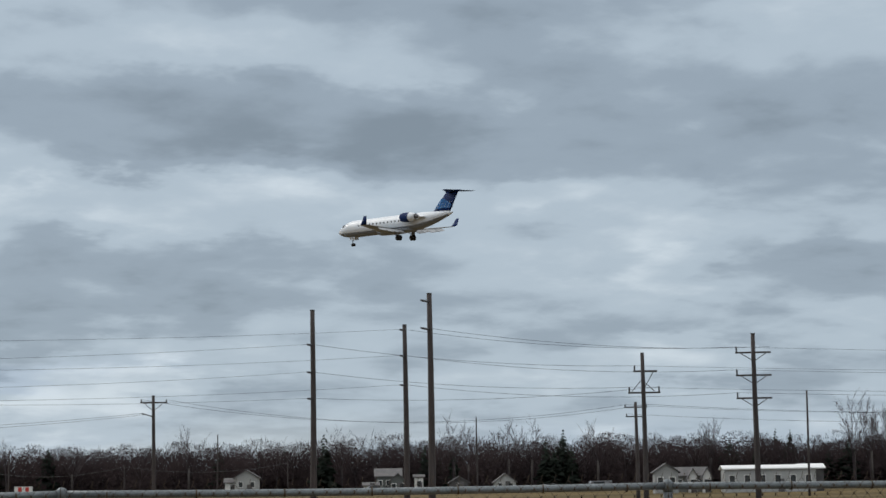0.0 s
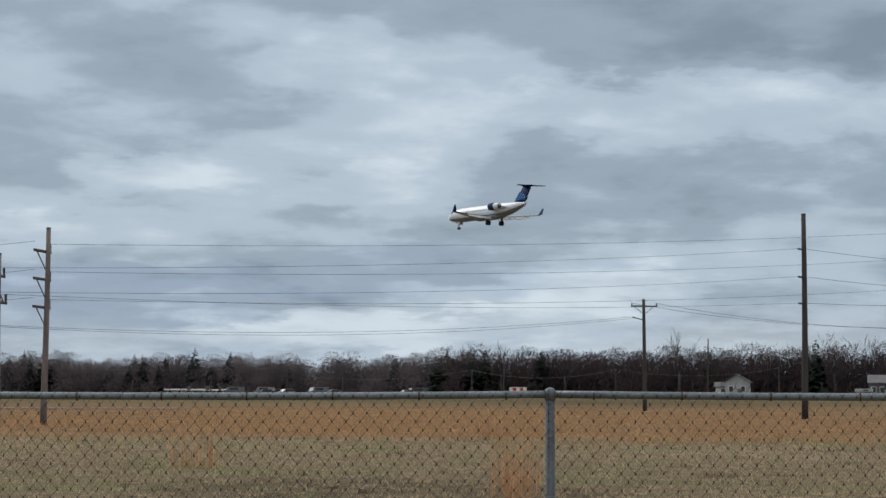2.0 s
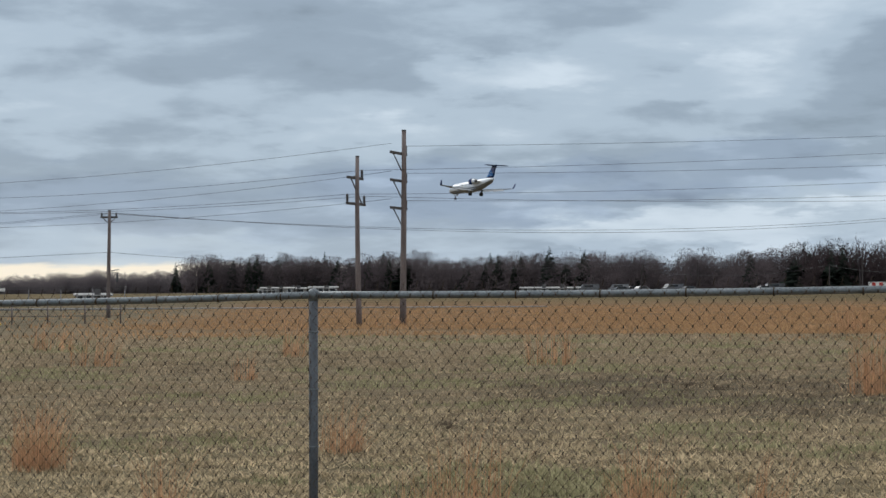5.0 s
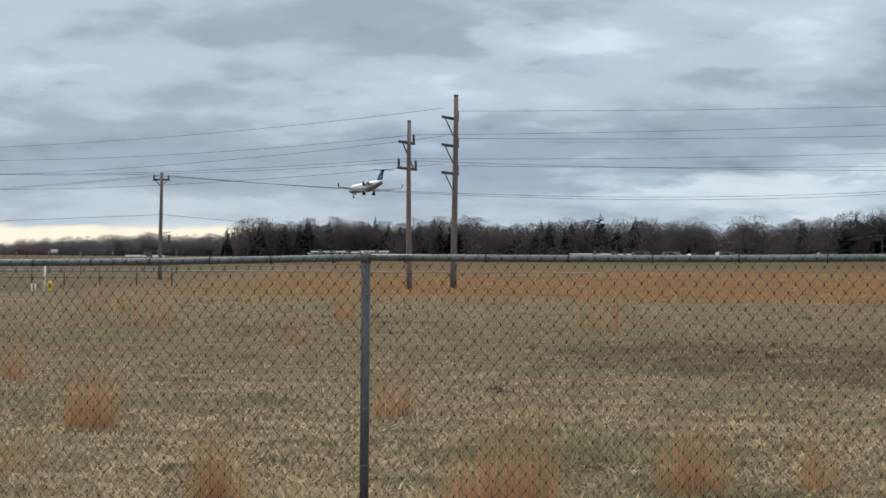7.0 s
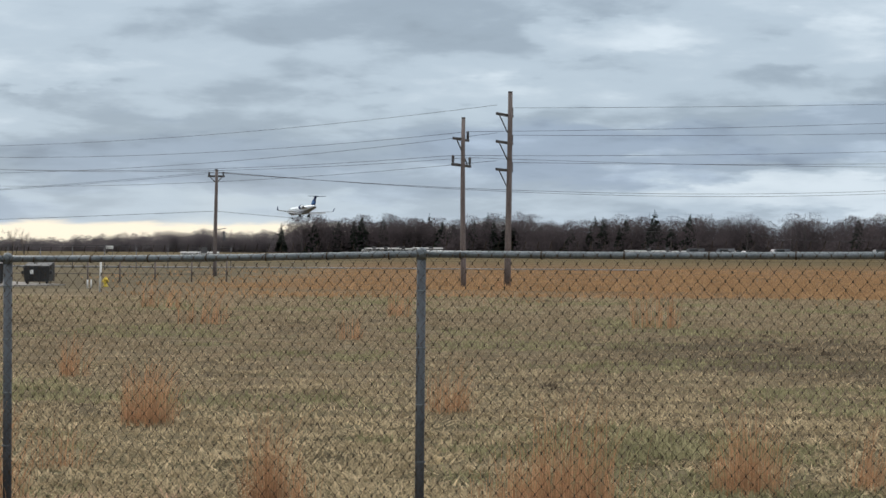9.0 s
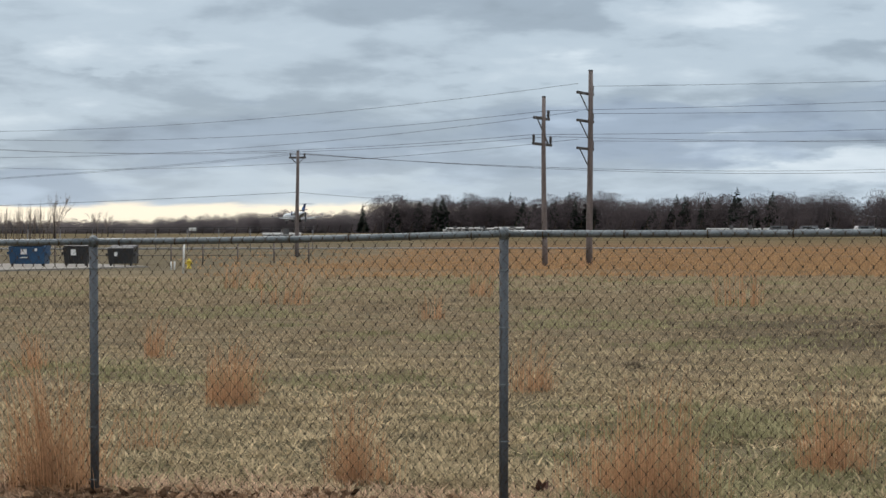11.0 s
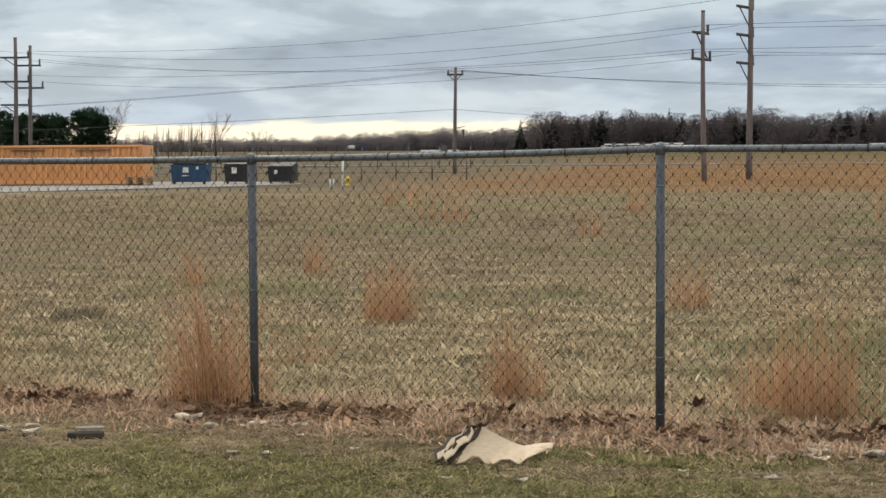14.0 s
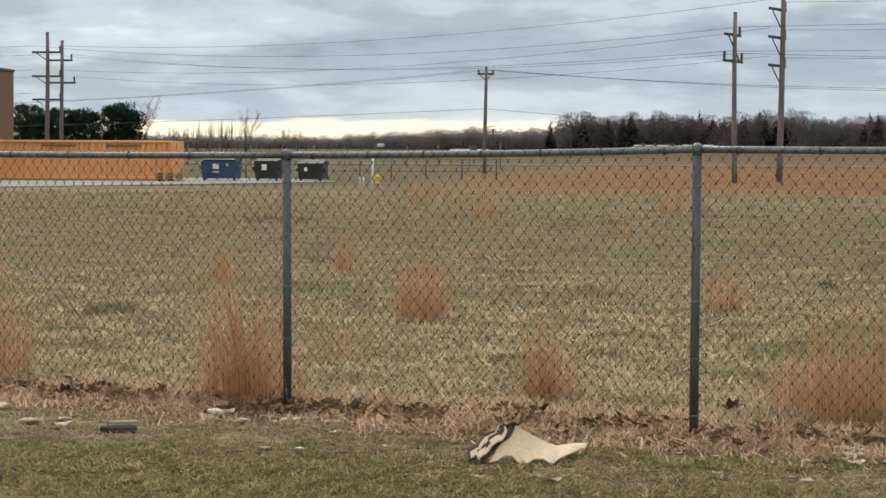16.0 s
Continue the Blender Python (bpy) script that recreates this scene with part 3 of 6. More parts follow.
tube(bm, dd * -0.7 + Vector((-0.1, 0.06, 7.5)), dd * 0.75 + Vector((-0.1, 0.06, 6.3)), 0.04, n=6)
part("brace", bm, M_ARM, qa)

# three bare dead-end poles
t1 = wood_pole("dead_end_pole", (62.75, 145.08, 0.0), 15.42, 0.21, "bare weathered wooden pole with side insulators", wood=M_DPOLE)
t2 = wood_pole("dead_end_pole", (69.63, 143.10, 0.0), 14.3, 0.20, "bare weathered wooden pole with side insulators", wood=M_DPOLE)
t3 = wood_pole("dead_end_pole", (63.12, 125.83, 0.0), 14.95, 0.21, "tallest bare weathered wooden pole beside the field", wood=M_DPOLE)


def side_insulator(e, h, ang, length=0.45):
    d = Vector((math.cos(radians(ang)), math.sin(radians(ang)), 0.08)).normalized()
    bm = bmesh.new()
    q = d.to_track_quat("Z", "Y")
    p = Vector((0, 0, h)) + d * 0.15
    rr = [(0.04, 0)]
    for k in range(6):
        rr += [(0.085, 0.04 + k * length / 6), (0.045, 0.04 + (k + 0.7) * length / 6)]
    rr.append((0.03, length + 0.05))
    loft(bm, [[p + q @ Vector((a * math.cos(i * math.tau / 8), a * math.sin(i * math.tau / 8), b)) for i in range(8)] for a, b in rr])
    part("insulator", bm, M_PORC, e)
    return e.matrix_world @ (p + d * (length + 0.05))


WANG = 205
pin1 = [side_insulator(t1, h, WANG) for h in (12.75, 10.65, 8.65)]
pin2 = [side_insulator(t2, h, WANG) for h in (13.9, 11.9, 9.65)]
pin3 = [side_insulator(t3, h, WANG, 0.8) for h in (14.4, 12.5)]

# poles with crossarms towards the right-hand end of the line
ra = wood_pole("transmission_pole", (95.92, 134.25, 0.0), 13.55, 0.20, "wooden transmission pole with three crossarms", wood=M_DPOLE)
rb = wood_pole("transmission_pole", (88.67, 139.15, 0.0), 12.2, 0.18, "wooden transmission pole with two braced crossarms", wood=M_DPOLE)
pin_ra, pin_rb = [], []
for hh in (12.1, 10.3, 8.5):
    pin_ra += crossarm(ra, hh, 1.45, 1.35, -30, 0.7, (1, 0))
pin_rb += crossarm(rb, 10.8, 0.75, 1.15, -30, 1.5, (1, 0), sides=(0, 1)) + crossarm(rb, 9.1, 1.2, 1.35, -30, 0.0, (1, 1))
bm = bmesh.new()
d2 = Vector((math.cos(radians(-30)), math.sin(radians(-30)), 0))
tube(bm, d2 * -0.9 + Vector((0.08, 0.14, 9.2)), d2 * 0.05 + Vector((0.08, 0.14, 10.3)), 0.035, n=6)
tube(bm, d2 * 0.9 + Vector((0.08, 0.14, 9.2)), d2 * 0.05 + Vector((0.08, 0.14, 10.0)), 0.035, n=6)
part("brace", bm, M_ARM, rb)

# poles at the far left end
la = wood_pole("transmission_pole", (-44.9, 143.1, 0.0), 9.85, 0.15, "wooden transmission pole with three crossarms")
lb = wood_pole("transmission_pole", (-45.7, 149.2, 0.0), 9.6, 0.14, "wooden transmission pole with two crossarms")
pin_la, pin_lb = [], []
for hh in (8.5, 6.8, 5.15):
    pin_la += crossarm(la, hh, 1.1, 1.0, 5, 0.6, (0, 1), sides=(1, 0))
pin_lb += crossarm(lb, 8.2, 1.0, 0.8, 5, 0.0, (0, 1)) + crossarm(lb, 6.55, 1.2, 1.0, 5, 0.8, (1, 1), sides=(0, 0))

# the lower distribution line
da = wood_pole("distribution_pole", (-14.42, 151.31, 0.0), 7.75, 0.13, "slim wooden distribution pole with one crossarm")
db = wood_pole("distribution_pole", (70.14, 203.25, 0.1), 11.7, 0.19, "wooden distribution pole with crossarm and bracket", wood=M_DPOLE)
dc = wood_pole("distribution_pole", (120.2, 190.2, 0.1), 10.8, 0.19, "wooden distribution pole with two crossarms", wood=M_DPOLE)
pin_da = crossarm(da, 7.3, 0.62, 0.62, 0, 0.5, (1, 1), 0.2)
pin_db = crossarm(db, 10.95, 1.35, 1.45, -8, 0.9, (1, 1), 0.2)
bm = bmesh.new()
box(bm, (-0.55, 0, 9.62), (1.5, 0.1, 0.1), Matrix.Rotation(0.25, 3, "Y"), 0.01)
part("bracket", bm, M_ARM, db)
pin_dc = crossarm(dc, 10.2, 1.25, 1.25, -30, 0.0, (1, 1), 0.2) + crossarm(dc, 9.2, 1.1, 1.1, -30, 0.0, (1, 1), 0.2)
# switch bracket low on the slim pole
bm = bmesh.new()
tube(bm, (0.1, 0, 3.4), (0.75, 0, 3.5), 0.03, n=6)
box(bm, (0.6, 0, 2.95), (0.14, 0.14, 0.7), None, 0.02)
part("switch_bracket", bm, M_PORC, da)

for a, b, s in ((pin_a[1], pin_la[0], 1.1), (pin_a[2], pin_lb[0], 1.0), (pin_a[3], pin_lb[1], 1.0), (pin_b[0], pin_la[1], 0.9), (pin_b[2], pin_la[3], 1.0), (pin_b[4], pin_lb[3], 1.0),
                (pin_a[1], pin1[0], 0.4), (pin_a[2], pin1[1], 0.5), (pin_a[3], pin1[2], 0.5), (pin_b[1], pin2[0], 0.4), (pin_b[3], pin2[1], 0.5), (pin_b[5], pin2[2], 0.55)):
    cable(a, b, s)
off = Vector((0.5, 0, 0))
for a, b, s in ((pin1[0], pin_rb[0], 0.5), (pin1[1], pin_rb[2], 0.5), (pin1[2], pin_rb[3], 0.5), (pin2[0], pin_ra[0], 0.6), (pin2[1], pin_ra[2], 0.6), (pin2[2], pin_ra[4], 0.6), (pin3[1], pin_ra[1], 0.6)):
    cable(a + off, b, s, 0.014)
for p in pin_ra[::2] + pin_rb[::2]:
    cable(p, p + Vector((110, -40, 0.5)), 1.0, 0.011)
for p in pin_la[::2] + pin_lb[::2]:
    cable(p, p + Vector((-120, 20, 0.2)), 1.0)
for a, b, s in ((pin_da[0], Vector((69.1, 203.2, 9.95)), 1.7), (pin_da[1], Vector((69.2, 203.2, 9.8)), 1.85)):
    cable(a, b, s, 0.016)
for a, b, s in ((pin_db[0], pin_dc[0], 2.1), (pin_db[1], pin_dc[1], 2.2)):
    cable(a, b, s, 0.016)
for p in pin_dc[:3]:
    cable(p, p + Vector((70, -25, 0)), 1.2, 0.016)
for p in pin_da:
    cable(p, p + Vector((-70, -22, -3.4)), 1.2, 0.010)
cable((-14.42, 151.31, 4.75), (-90, 150, 2.6), 0.4, 0.014)
cable((-14.42, 151.31, 4.75), (30, 190, 4.2), 0.7, 0.014)


# ---------------------------------------------------------------- regional airliner
def build_airliner():
    e = thing("regional_jet", (0, 0, 0), "white regional jet airliner with dark blue tail landing", "aircraft")
    X = 13.0
    # fuselage: stations from the nose aft, (x, half width, half height, centre z)
    st = [(0.0, 0.05, 0.05, -0.38), (-0.12, 0.28, 0.24, -0.36), (-0.4, 0.52, 0.44, -0.32), (-0.9, 0.80, 0.70, -0.25), (-1.6, 1.06, 0.98, -0.15), (-2.4, 1.23, 1.20, -0.06), (-3.4, 1.33, 1.32, 0), (-4.6, 1.345, 1.345, 0),
          (-16.5, 1.345, 1.345, 0), (-18.0, 1.30, 1.27, 0.06), (-19.5, 1.18, 1.10, 0.18), (-21.0, 0.95, 0.88, 0.36), (-22.5, 0.64, 0.60, 0.56), (-23.7, 0.36, 0.36, 0.70), (-24.38, 0.12, 0.14, 0.78)]
    bm = bmesh.new()
    loft(bm, [ring(X + x, 0, cz, w, h) for x, w, h, cz in st])
    body = part("fuselage", bm, M_WHITE, e, "white fuselage")
    # grey underside shell, slightly proud
    bm = bmesh.new()
    rg = []
    for x, w, h, cz in st[3:-1]:
        w, h = w + 0.015, h + 0.015
        rg.append([(X + x, w * math.cos(a), cz + h * math.sin(a)) for a in [radians(208 + i * 124 / 10) for i in range(11)]])
    vs = [[bm.verts.new(p) for p in r] for r in rg]
    for a, b in zip(vs, vs[1:]):
        for i in range(10):
            bm.faces.new((a[i], a[i + 1], b[i + 1], b[i])).smooth = True
    part("belly", bm, M_BELLY, body, "pale grey underside")
    bm = bmesh.new()
    loft(bm, [ring(X + x, 0, z, w, h, 16) for x, w, h, z in ((-8.6, 0.3, 0.15, -1.2), (-9.6, 1.25, 0.45, -1.15), (-12.5, 1.5, 0.55, -1.12), (-15.5, 1.3, 0.45, -1.12), (-17.2, 0.3, 0.12, -1.15))])
    part("wing_fairing", bm, M_BELLY, body)
    for s in (1, -1):
        for k in range(15):
            bm = bmesh.new()
            x = -5.6 - k * 0.79
            loft(bm, [[(X + x + r * 0.12 * math.cos(a), s * (y0), 0.32 + r * 0.17 * math.sin(a)) for a in [i * math.tau / 10 for i in range(10)]] for r, y0 in ((1, 1.29), (1, 1.325), (0.8, 1.33))])
            part("cabin_window", bm, M_GLASSD, body)
        for x0, x1, za, zb in ((-1.62, -2.25, 0.42, 0.78), (-2.32, -2.85, 0.45, 0.85)):
            bm = bmesh.new()
            w0, w1 = 0.93, 1.13
            q = [(X + x0, s * (w0 + 0.02), za), (X + x1, s * (w1 + 0.05), za), (X + x1, s * (w1 - 0.18), zb), (X + x0, s * (w0 - 0.16), zb - 0.1)]
            i_ = [(a, b * 0.9, c) for a, b, c in q]
            loft(bm, [q, i_], smooth=False)
            part("cockpit_window", bm, M_GLASSD, body)
        # wing
        bm = bmesh.new()
        secs = [(-8.6, 0.0, 6.6, 0.13, -1.15), (-9.9, 1.4, 5.1, 0.12, -1.08), (-11.6, 4.2, 3.4, 0.11, -0.92), (-14.5, 10.2, 1.35, 0.10, -0.52)]
        loft(bm, [[(p.x + X, p.y, p.z) for p in foil((x, s * y, z), c, t)] for x, y, c, t, z in secs])
        wing = part("wing", bm, M_WING, e, "pale grey swept wing")
        # lowered flaps
        for y0, y1, xa, xb, za, zb in ((1.5, 4.1, -14.95, -14.95, -1.2, -1.05), (4.25, 7.4, -14.98, -15.35, -1.04, -0.84)):
            bm = bmesh.new()
            r0 = [(X + xa, s * y0, za + 0.06), (X + xa - 1.0, s * y0, za - 0.55), (X + xa - 0.95, s * y0, za - 0.6), (X + xa, s * y0, za - 0.06)]
            r1 = [(X + xb, s * y1, zb + 0.06), (X + xb - 0.7, s * y1, zb - 0.38), (X + xb - 0.66, s * y1, zb - 0.42), (X + xb, s * y1, zb - 0.05)]
            loft(bm, [r0, r1], smooth=False)
            part("flap", bm, M_WING, wing)
            bm = bmesh.new()
            ym, xm, zm = (y0 + y1) / 2, (xa + xb) / 2, (za + zb) / 2
            loft(bm, [ring(X + xm + d, s * ym, zm - 0.12 - o, r, r * 1.3, 8) for d, r, o in ((1.3, 0.03, 0), (0.7, 0.11, 0.02), (-0.3, 0.13, 0.12), (-1.1, 0.03, 0.42))])
            part("flap_fairing", bm, M_BELLY, wing)
        # winglet
        bm = bmesh.new()
        up = Vector((0, s, 0))
        loft(bm, [[(p.x + X, p.y, p.z) for p in foil(le, c, t, up)] for le, c, t in (((-14.5, s * 10.2, -0.52), 1.35, 0.1), ((-14.95, s * 10.42, -0.30), 1.15, 0.09), ((-15.75, s * 10.62, 0.75), 0.6, 0.08))])
        part("winglet", bm, M_NAVY, wing, "dark blue upturned winglet")
        # engine
        bm = bmesh.new()
        cy, cz = s * 2.22, 0.62
        prof = [(-15.95, 0.56), (-15.85, 0.61), (-15.9, 0.67), (-16.3, 0.73), (-16.9, 0.75), (-17.55, 0.73)]
        loft(bm, [ring(X + x, cy, cz, r, r, 20) for x, r in prof], cap=False)
        eng = part("engine", bm, M_NAVY, e, "dark blue engine nacelle with bare metal exhaust")
        bm = bmesh.new()
        loft(bm, [ring(X + x, cy, cz, r, r, 20) for x, r in ((-17.55, 0.70), (-18.05, 0.60), (-18.55, 0.50), (-18.8, 0.46), (-18.7, 0.42))], cap=False)
        part("exhaust_cowl", bm, M_WHITE, eng, "white rear cowl")
        bm = bmesh.new()
        loft(bm, [ring(X + x, cy, cz, r, r, 16) for x, r in ((-18.5, 0.40), (-19.0, 0.32), (-19.5, 0.05))])
        part("exhaust_cone", bm, M_STRUT, eng)
        bm = bmesh.new()
        loft(bm, [ring(X + x, cy, cz, r, r, 16) for x, r in ((-16.1, 0.10), (-16.4, 0.6), (-16.5, 0.6))])
        part("fan", bm, M_STRUT, eng)
        bm = bmesh.new()
        loft(bm, [[(p.x + X, p.y, p.z) for p in foil((-16.9, s * y, 0.5), 2.9, 0.09)] for y in (0.9, 1.65)])
        part("pylon", bm, M_WHITE, eng)
        # tailplane
        bm = bmesh.new()
        loft(bm, [[(p.x + X, p.y, p.z) for p in foil(le, c, 0.08)] for le, c in (((-23.7, 0, 4.0), 2.35), ((-25.2, s * 3.15, 3.97), 1.35))])
        part("tailplane", bm, M_NAVY, e, "dark blue horizontal tailplane")
        # main gear
        bm = bmesh.new()
        tube(bm, (X - 14.2, s * 1.62, -0.95), (X - 14.4, s * 1.6, -2.3), 0.11, 0.08, 10)
        tube(bm, (X - 14.0, s * 0.6, -1.2), (X - 14.35, s * 1.58, -1.9), 0.05, n=8)
        tube(bm, (X - 14.4, s * 1.28, -2.32), (X - 14.4, s * 1.92, -2.32), 0.06, n=8)
        gear = part("main_gear_leg", bm, M_STRUT, e)
        for dy in (-0.25, 0.25):
            bm = bmesh.new()
            yc = s * 1.6 + dy
            prof = [(-0.11, 0.2), (-0.12, 0.36), (-0.08, 0.44), (0, 0.455), (0.08, 0.44), (0.12, 0.36), (0.11, 0.2)]
            loft(bm, [[(X - 14.4 + r * math.cos(i * math.tau / 16), yc + d, -2.32 + r * math.sin(i * math.tau / 16)) for i in range(16)] for d, r in prof])
            part("tyre", bm, M_TYRE, gear)
        bm = bmesh.new()
        box(bm, (X - 14.3, s * 1.86, -1.55), (0.75, 0.04, 0.85), None, 0.01)
        part("gear_door", bm, M_BELLY, gear)
    # fin
    bm = bmesh.new()
    up = Vector((0, 1, 0))
    fin_secs = [((-19.6, 0, 0.95), 4.4, 0.05), ((-20.9, 0, 1.5), 3.4, 0.085), ((-23.35, 0, 3.95), 2.55, 0.085)]
    loft(bm, [[(p.x + X, p.y, p.z) for p in foil(le, c, t, up)] for le, c, t in fin_secs])
    fin = part("tail_fin", bm, M_NAVY, e, "dark blue tail fin with lighter blue grid emblem")
    # lighter blue lower part of the emblem, as a thin curved plate on each side, with pale grid lines
    for s in (1, -1):
        bm = bmesh.new()
        pts = [(-20.98, 1.5), (-24.2, 1.5), (-24.35, 2.0), (-24.0, 2.35), (-23.3, 2.7), (-22.75, 3.0), (-22.45, 3.02), (-21.7, 2.25)]
        a = [(X + x, s * 0.225 * (1 - 0.16 * (z - 1.5)), z) for x, z in pts]
        b = [(p[0], p[1] + s * 0.02, p[2]) for p in a]
        loft(bm, [a, b], smooth=False)
        part("emblem", bm, M_BLUE, fin, "lighter blue globe-like emblem shape")
        for k in range(4):
            bm = bmesh.new()
            x0 = -21.4 - k * 0.75
            tube(bm, (X + x0, s * 0.25, 1.52), (X + x0 - 0.55, s * 0.235, 2.1 + 0.12 * k), 0.022, n=4)
            tube(bm, (X + x0 - 0.55, s * 0.235, 2.1 + 0.12 * k), (X + x0 - 0.8, s * 0.215, 2.62 - 0.1 * k), 0.022, n=4)
            part("grid_line", bm, M_WHITE, fin)
    bm = bmesh.new()
    loft(bm, [ring(X + x, 0, 4.02, w, h, 10) for x, w, h in ((-23.0, 0.04, 0.04), (-23.5, 0.2, 0.16), (-25.2, 0.2, 0.16), (-26.3, 0.03, 0.03))])
    part("tail_bullet", bm, M_NAVY, e)
    # nose gear
    bm = bmesh.new()
    tube(bm, (X - 2.75, 0, -1.15), (X - 2.95, 0, -2.45), 0.08, 0.06, 10)
    tube(bm, (X - 3.7, 0, -1.25), (X - 2.9, 0, -1.95), 0.035, n=6)
    tube(bm, (X - 2.95, -0.22, -2.48), (X - 2.95, 0.22, -2.48), 0.04, n=8)
    ng = part("nose_gear_leg", bm, M_STRUT, e)
    for dy in (-0.18, 0.18):
        bm = bmesh.new()
        prof = [(-0.07, 0.12), (-0.08, 0.22), (-0.05, 0.27), (0.05, 0.27), (0.08, 0.22), (0.07, 0.12)]
        loft(bm, [[(X - 2.95 + r * math.cos(i * math.tau / 14), dy + d, -2.48 + r * math.sin(i * math.tau / 14)) for i in range(14)] for d, r in prof])
        part("tyre", bm, M_TYRE, ng)
    bm = bmesh.new()
    for s in (1, -1):
        box(bm, (X - 3.2, s * 0.4, -1.5), (1.2, 0.03, 0.45), None, 0.005)
    part("gear_door", bm, M_WHITE, ng)
    return e


airliner = build_airliner()


# ---------------------------------------------------------------- woods and trees
def bare_tree(rng, h, dense=1.0):
    """Vertices and faces of a leafless tree: trunk, limbs and a haze of fine twigs."""
    V, F = [], []

    def stick(p, q, r0, r1, n=3):
        d = (q - p)
        if d.length < 1e-5:
            return
        qt = d.to_track_quat("Z", "Y")
        b = len(V)
        for c, r in ((p, r0), (q, r1)):
            for i in range(n):
                V.append(c + qt @ Vector((r * math.cos(i * math.tau / n), r * math.sin(i * math.tau / n), 0)))
        for i in range(n):
            j = (i + 1) % n
            F.append((b + i, b + j, b + n + j, b + n + i))

    def twig(p, d, ln, w):
        s = d.cross(Vector((rng.uniform(-1, 1), rng.uniform(-1, 1), rng.uniform(-1, 1)))).normalized() * w
        b = len(V)
        V.extend((p - s, p + s, p + d * ln))
        F.append((b, b + 1, b + 2))

    fork = h * rng.uniform(0.25, 0.42)
    top = Vector((rng.uniform(-0.4, 0.4), rng.uniform(-0.4, 0.4), fork))
    stick(Vector((0, 0, -0.3)), top, h * 0.018, h * 0.013, 5)
    for i in range(rng.randint(5, 7)):
        a = rng.uniform(0, math.tau)
        tilt = rng.uniform(0.12, 0.62)
        d = Vector((math.cos(a) * math.sin(tilt), math.sin(a) * math.sin(tilt), math.cos(tilt)))
        ln = h * rng.uniform(0.42, 0.66)
        p = top * rng.uniform(0.75, 1)
        q = p + d * ln
        stick(p, q, h * 0.0042, h * 0.001)
        for k in range(int(7 * dense)):
            s = p.lerp(q, rng.uniform(0.25, 1.0))
            e = (d + Vector((rng.uniform(-0.8, 0.8), rng.uniform(-0.8, 0.8), rng.uniform(-0.1, 0.6)))).normalized()
            l2 = h * rng.uniform(0.09, 0.2)
            t = s + e * l2
            stick(s, t, h * 0.0014, h * 0.0006)
            for m in range(int(7 * dense)):
                g = (e + Vector((rng.uniform(-0.9, 0.9), rng.uniform(-0.9, 0.9), rng.uniform(-0.3, 0.8)))).normalized()
                twig(s.lerp(t, rng.uniform(0.2, 1.0)), g, h * rng.uniform(0.025, 0.07), h * 0.0012)
    return V, F


def thicket(rng, h, w, n=560, fine=0.52):
    """A rounded mass of fine bare twigs and saplings, dense below and open at the top."""
    V, F = [], []

    def chip(p, d, ln, wd):
        s = d.cross(Vector((rng.uniform(-1, 1), rng.uniform(-1, 1), rng.uniform(-1, 1)))).normalized() * wd
        b = len(V)
        V.extend((p - s, p + s, p + d * ln))
        F.append((b, b + 1, b + 2))

    for i in range(n):
        u = rng.random() ** 0.8
        wid = w * 0.5 * math.sqrt(max(0.04, 1 - (u * 0.98) ** 2.2))
        p = Vector((rng.uniform(-1, 1) * wid, rng.uniform(-1, 1) * wid * 0.8, h * u))
        d = Vector((rng.uniform(-1, 1), rng.uniform(-1, 1), rng.uniform(-0.2, 1.3))).normalized()
        size = rng.uniform(0.5, 1.4) * (1.35 - u) * fine
        chip(p, d, size * (1 + 0.8 * u), size * (0.66 - 0.42 * u))
    for i in range(int(n * 0.22)):
        u = rng.uniform(0.55, 1.0)
        wid = w * 0.48 * math.sqrt(max(0.04, 1 - (u * 0.98) ** 2.2))
        p = Vector((rng.uniform(-1, 1) * wid, rng.uniform(-1, 1) * wid, h * u))
        d = Vector((rng.uniform(-0.45, 0.45), rng.uniform(-0.45, 0.45), 1)).normalized()
        chip(p, d, rng.uniform(0.6, 1.7) * fine * 1.2, 0.045)
    return V, F


def conifer(rng, h, slim=0.2):
    V, F = [], []
    n = 5
    for i in range(n):
        a = i * math.tau / n
        V.append(Vector((h * 0.014 * math.cos(a), h * 0.014 * math.sin(a), -0.3)))
    V.append(Vector((0, 0, h * 0.97)))
    for i in range(n):
        F.append((i, (i + 1) % n, n))
    lev = int(h * 1.5)
    for k in range(lev):
        t = k / lev
        z = h * (0.12 + 0.87 * t)
        r = h * slim * (1 - t) ** 0.85 * rng.uniform(0.72, 1.18) + 0.15
        m = max(5, int(11 * (1 - t) + 5))
        for j in range(m):
            a = rng.uniform(0, math.tau)
            rr = r * rng.uniform(0.6, 1.1)
            tip = Vector((math.cos(a) * rr, math.sin(a) * rr, z - rr * rng.uniform(0.1, 0.45)))
            base = Vector((math.cos(a) * rr * 0.05, math.sin(a) * rr * 0.05, z + rng.uniform(0, 0.4)))
            s = Vector((-math.sin(a), math.cos(a), rng.uniform(-0.3, 0.3))) * rr * rng.uniform(0.22, 0.42)
            mid = base.lerp(tip, 0.6)
            b = len(V)
            V.extend((base, mid + s, tip, mid - s, mid + Vector((0, 0, -0.25 * rr))))
            F.extend(((b, b + 1, b + 2), (b, b + 2, b + 3), (b + 1, b + 4, b + 2), (b + 4, b + 3, b + 2)))
    return V, F


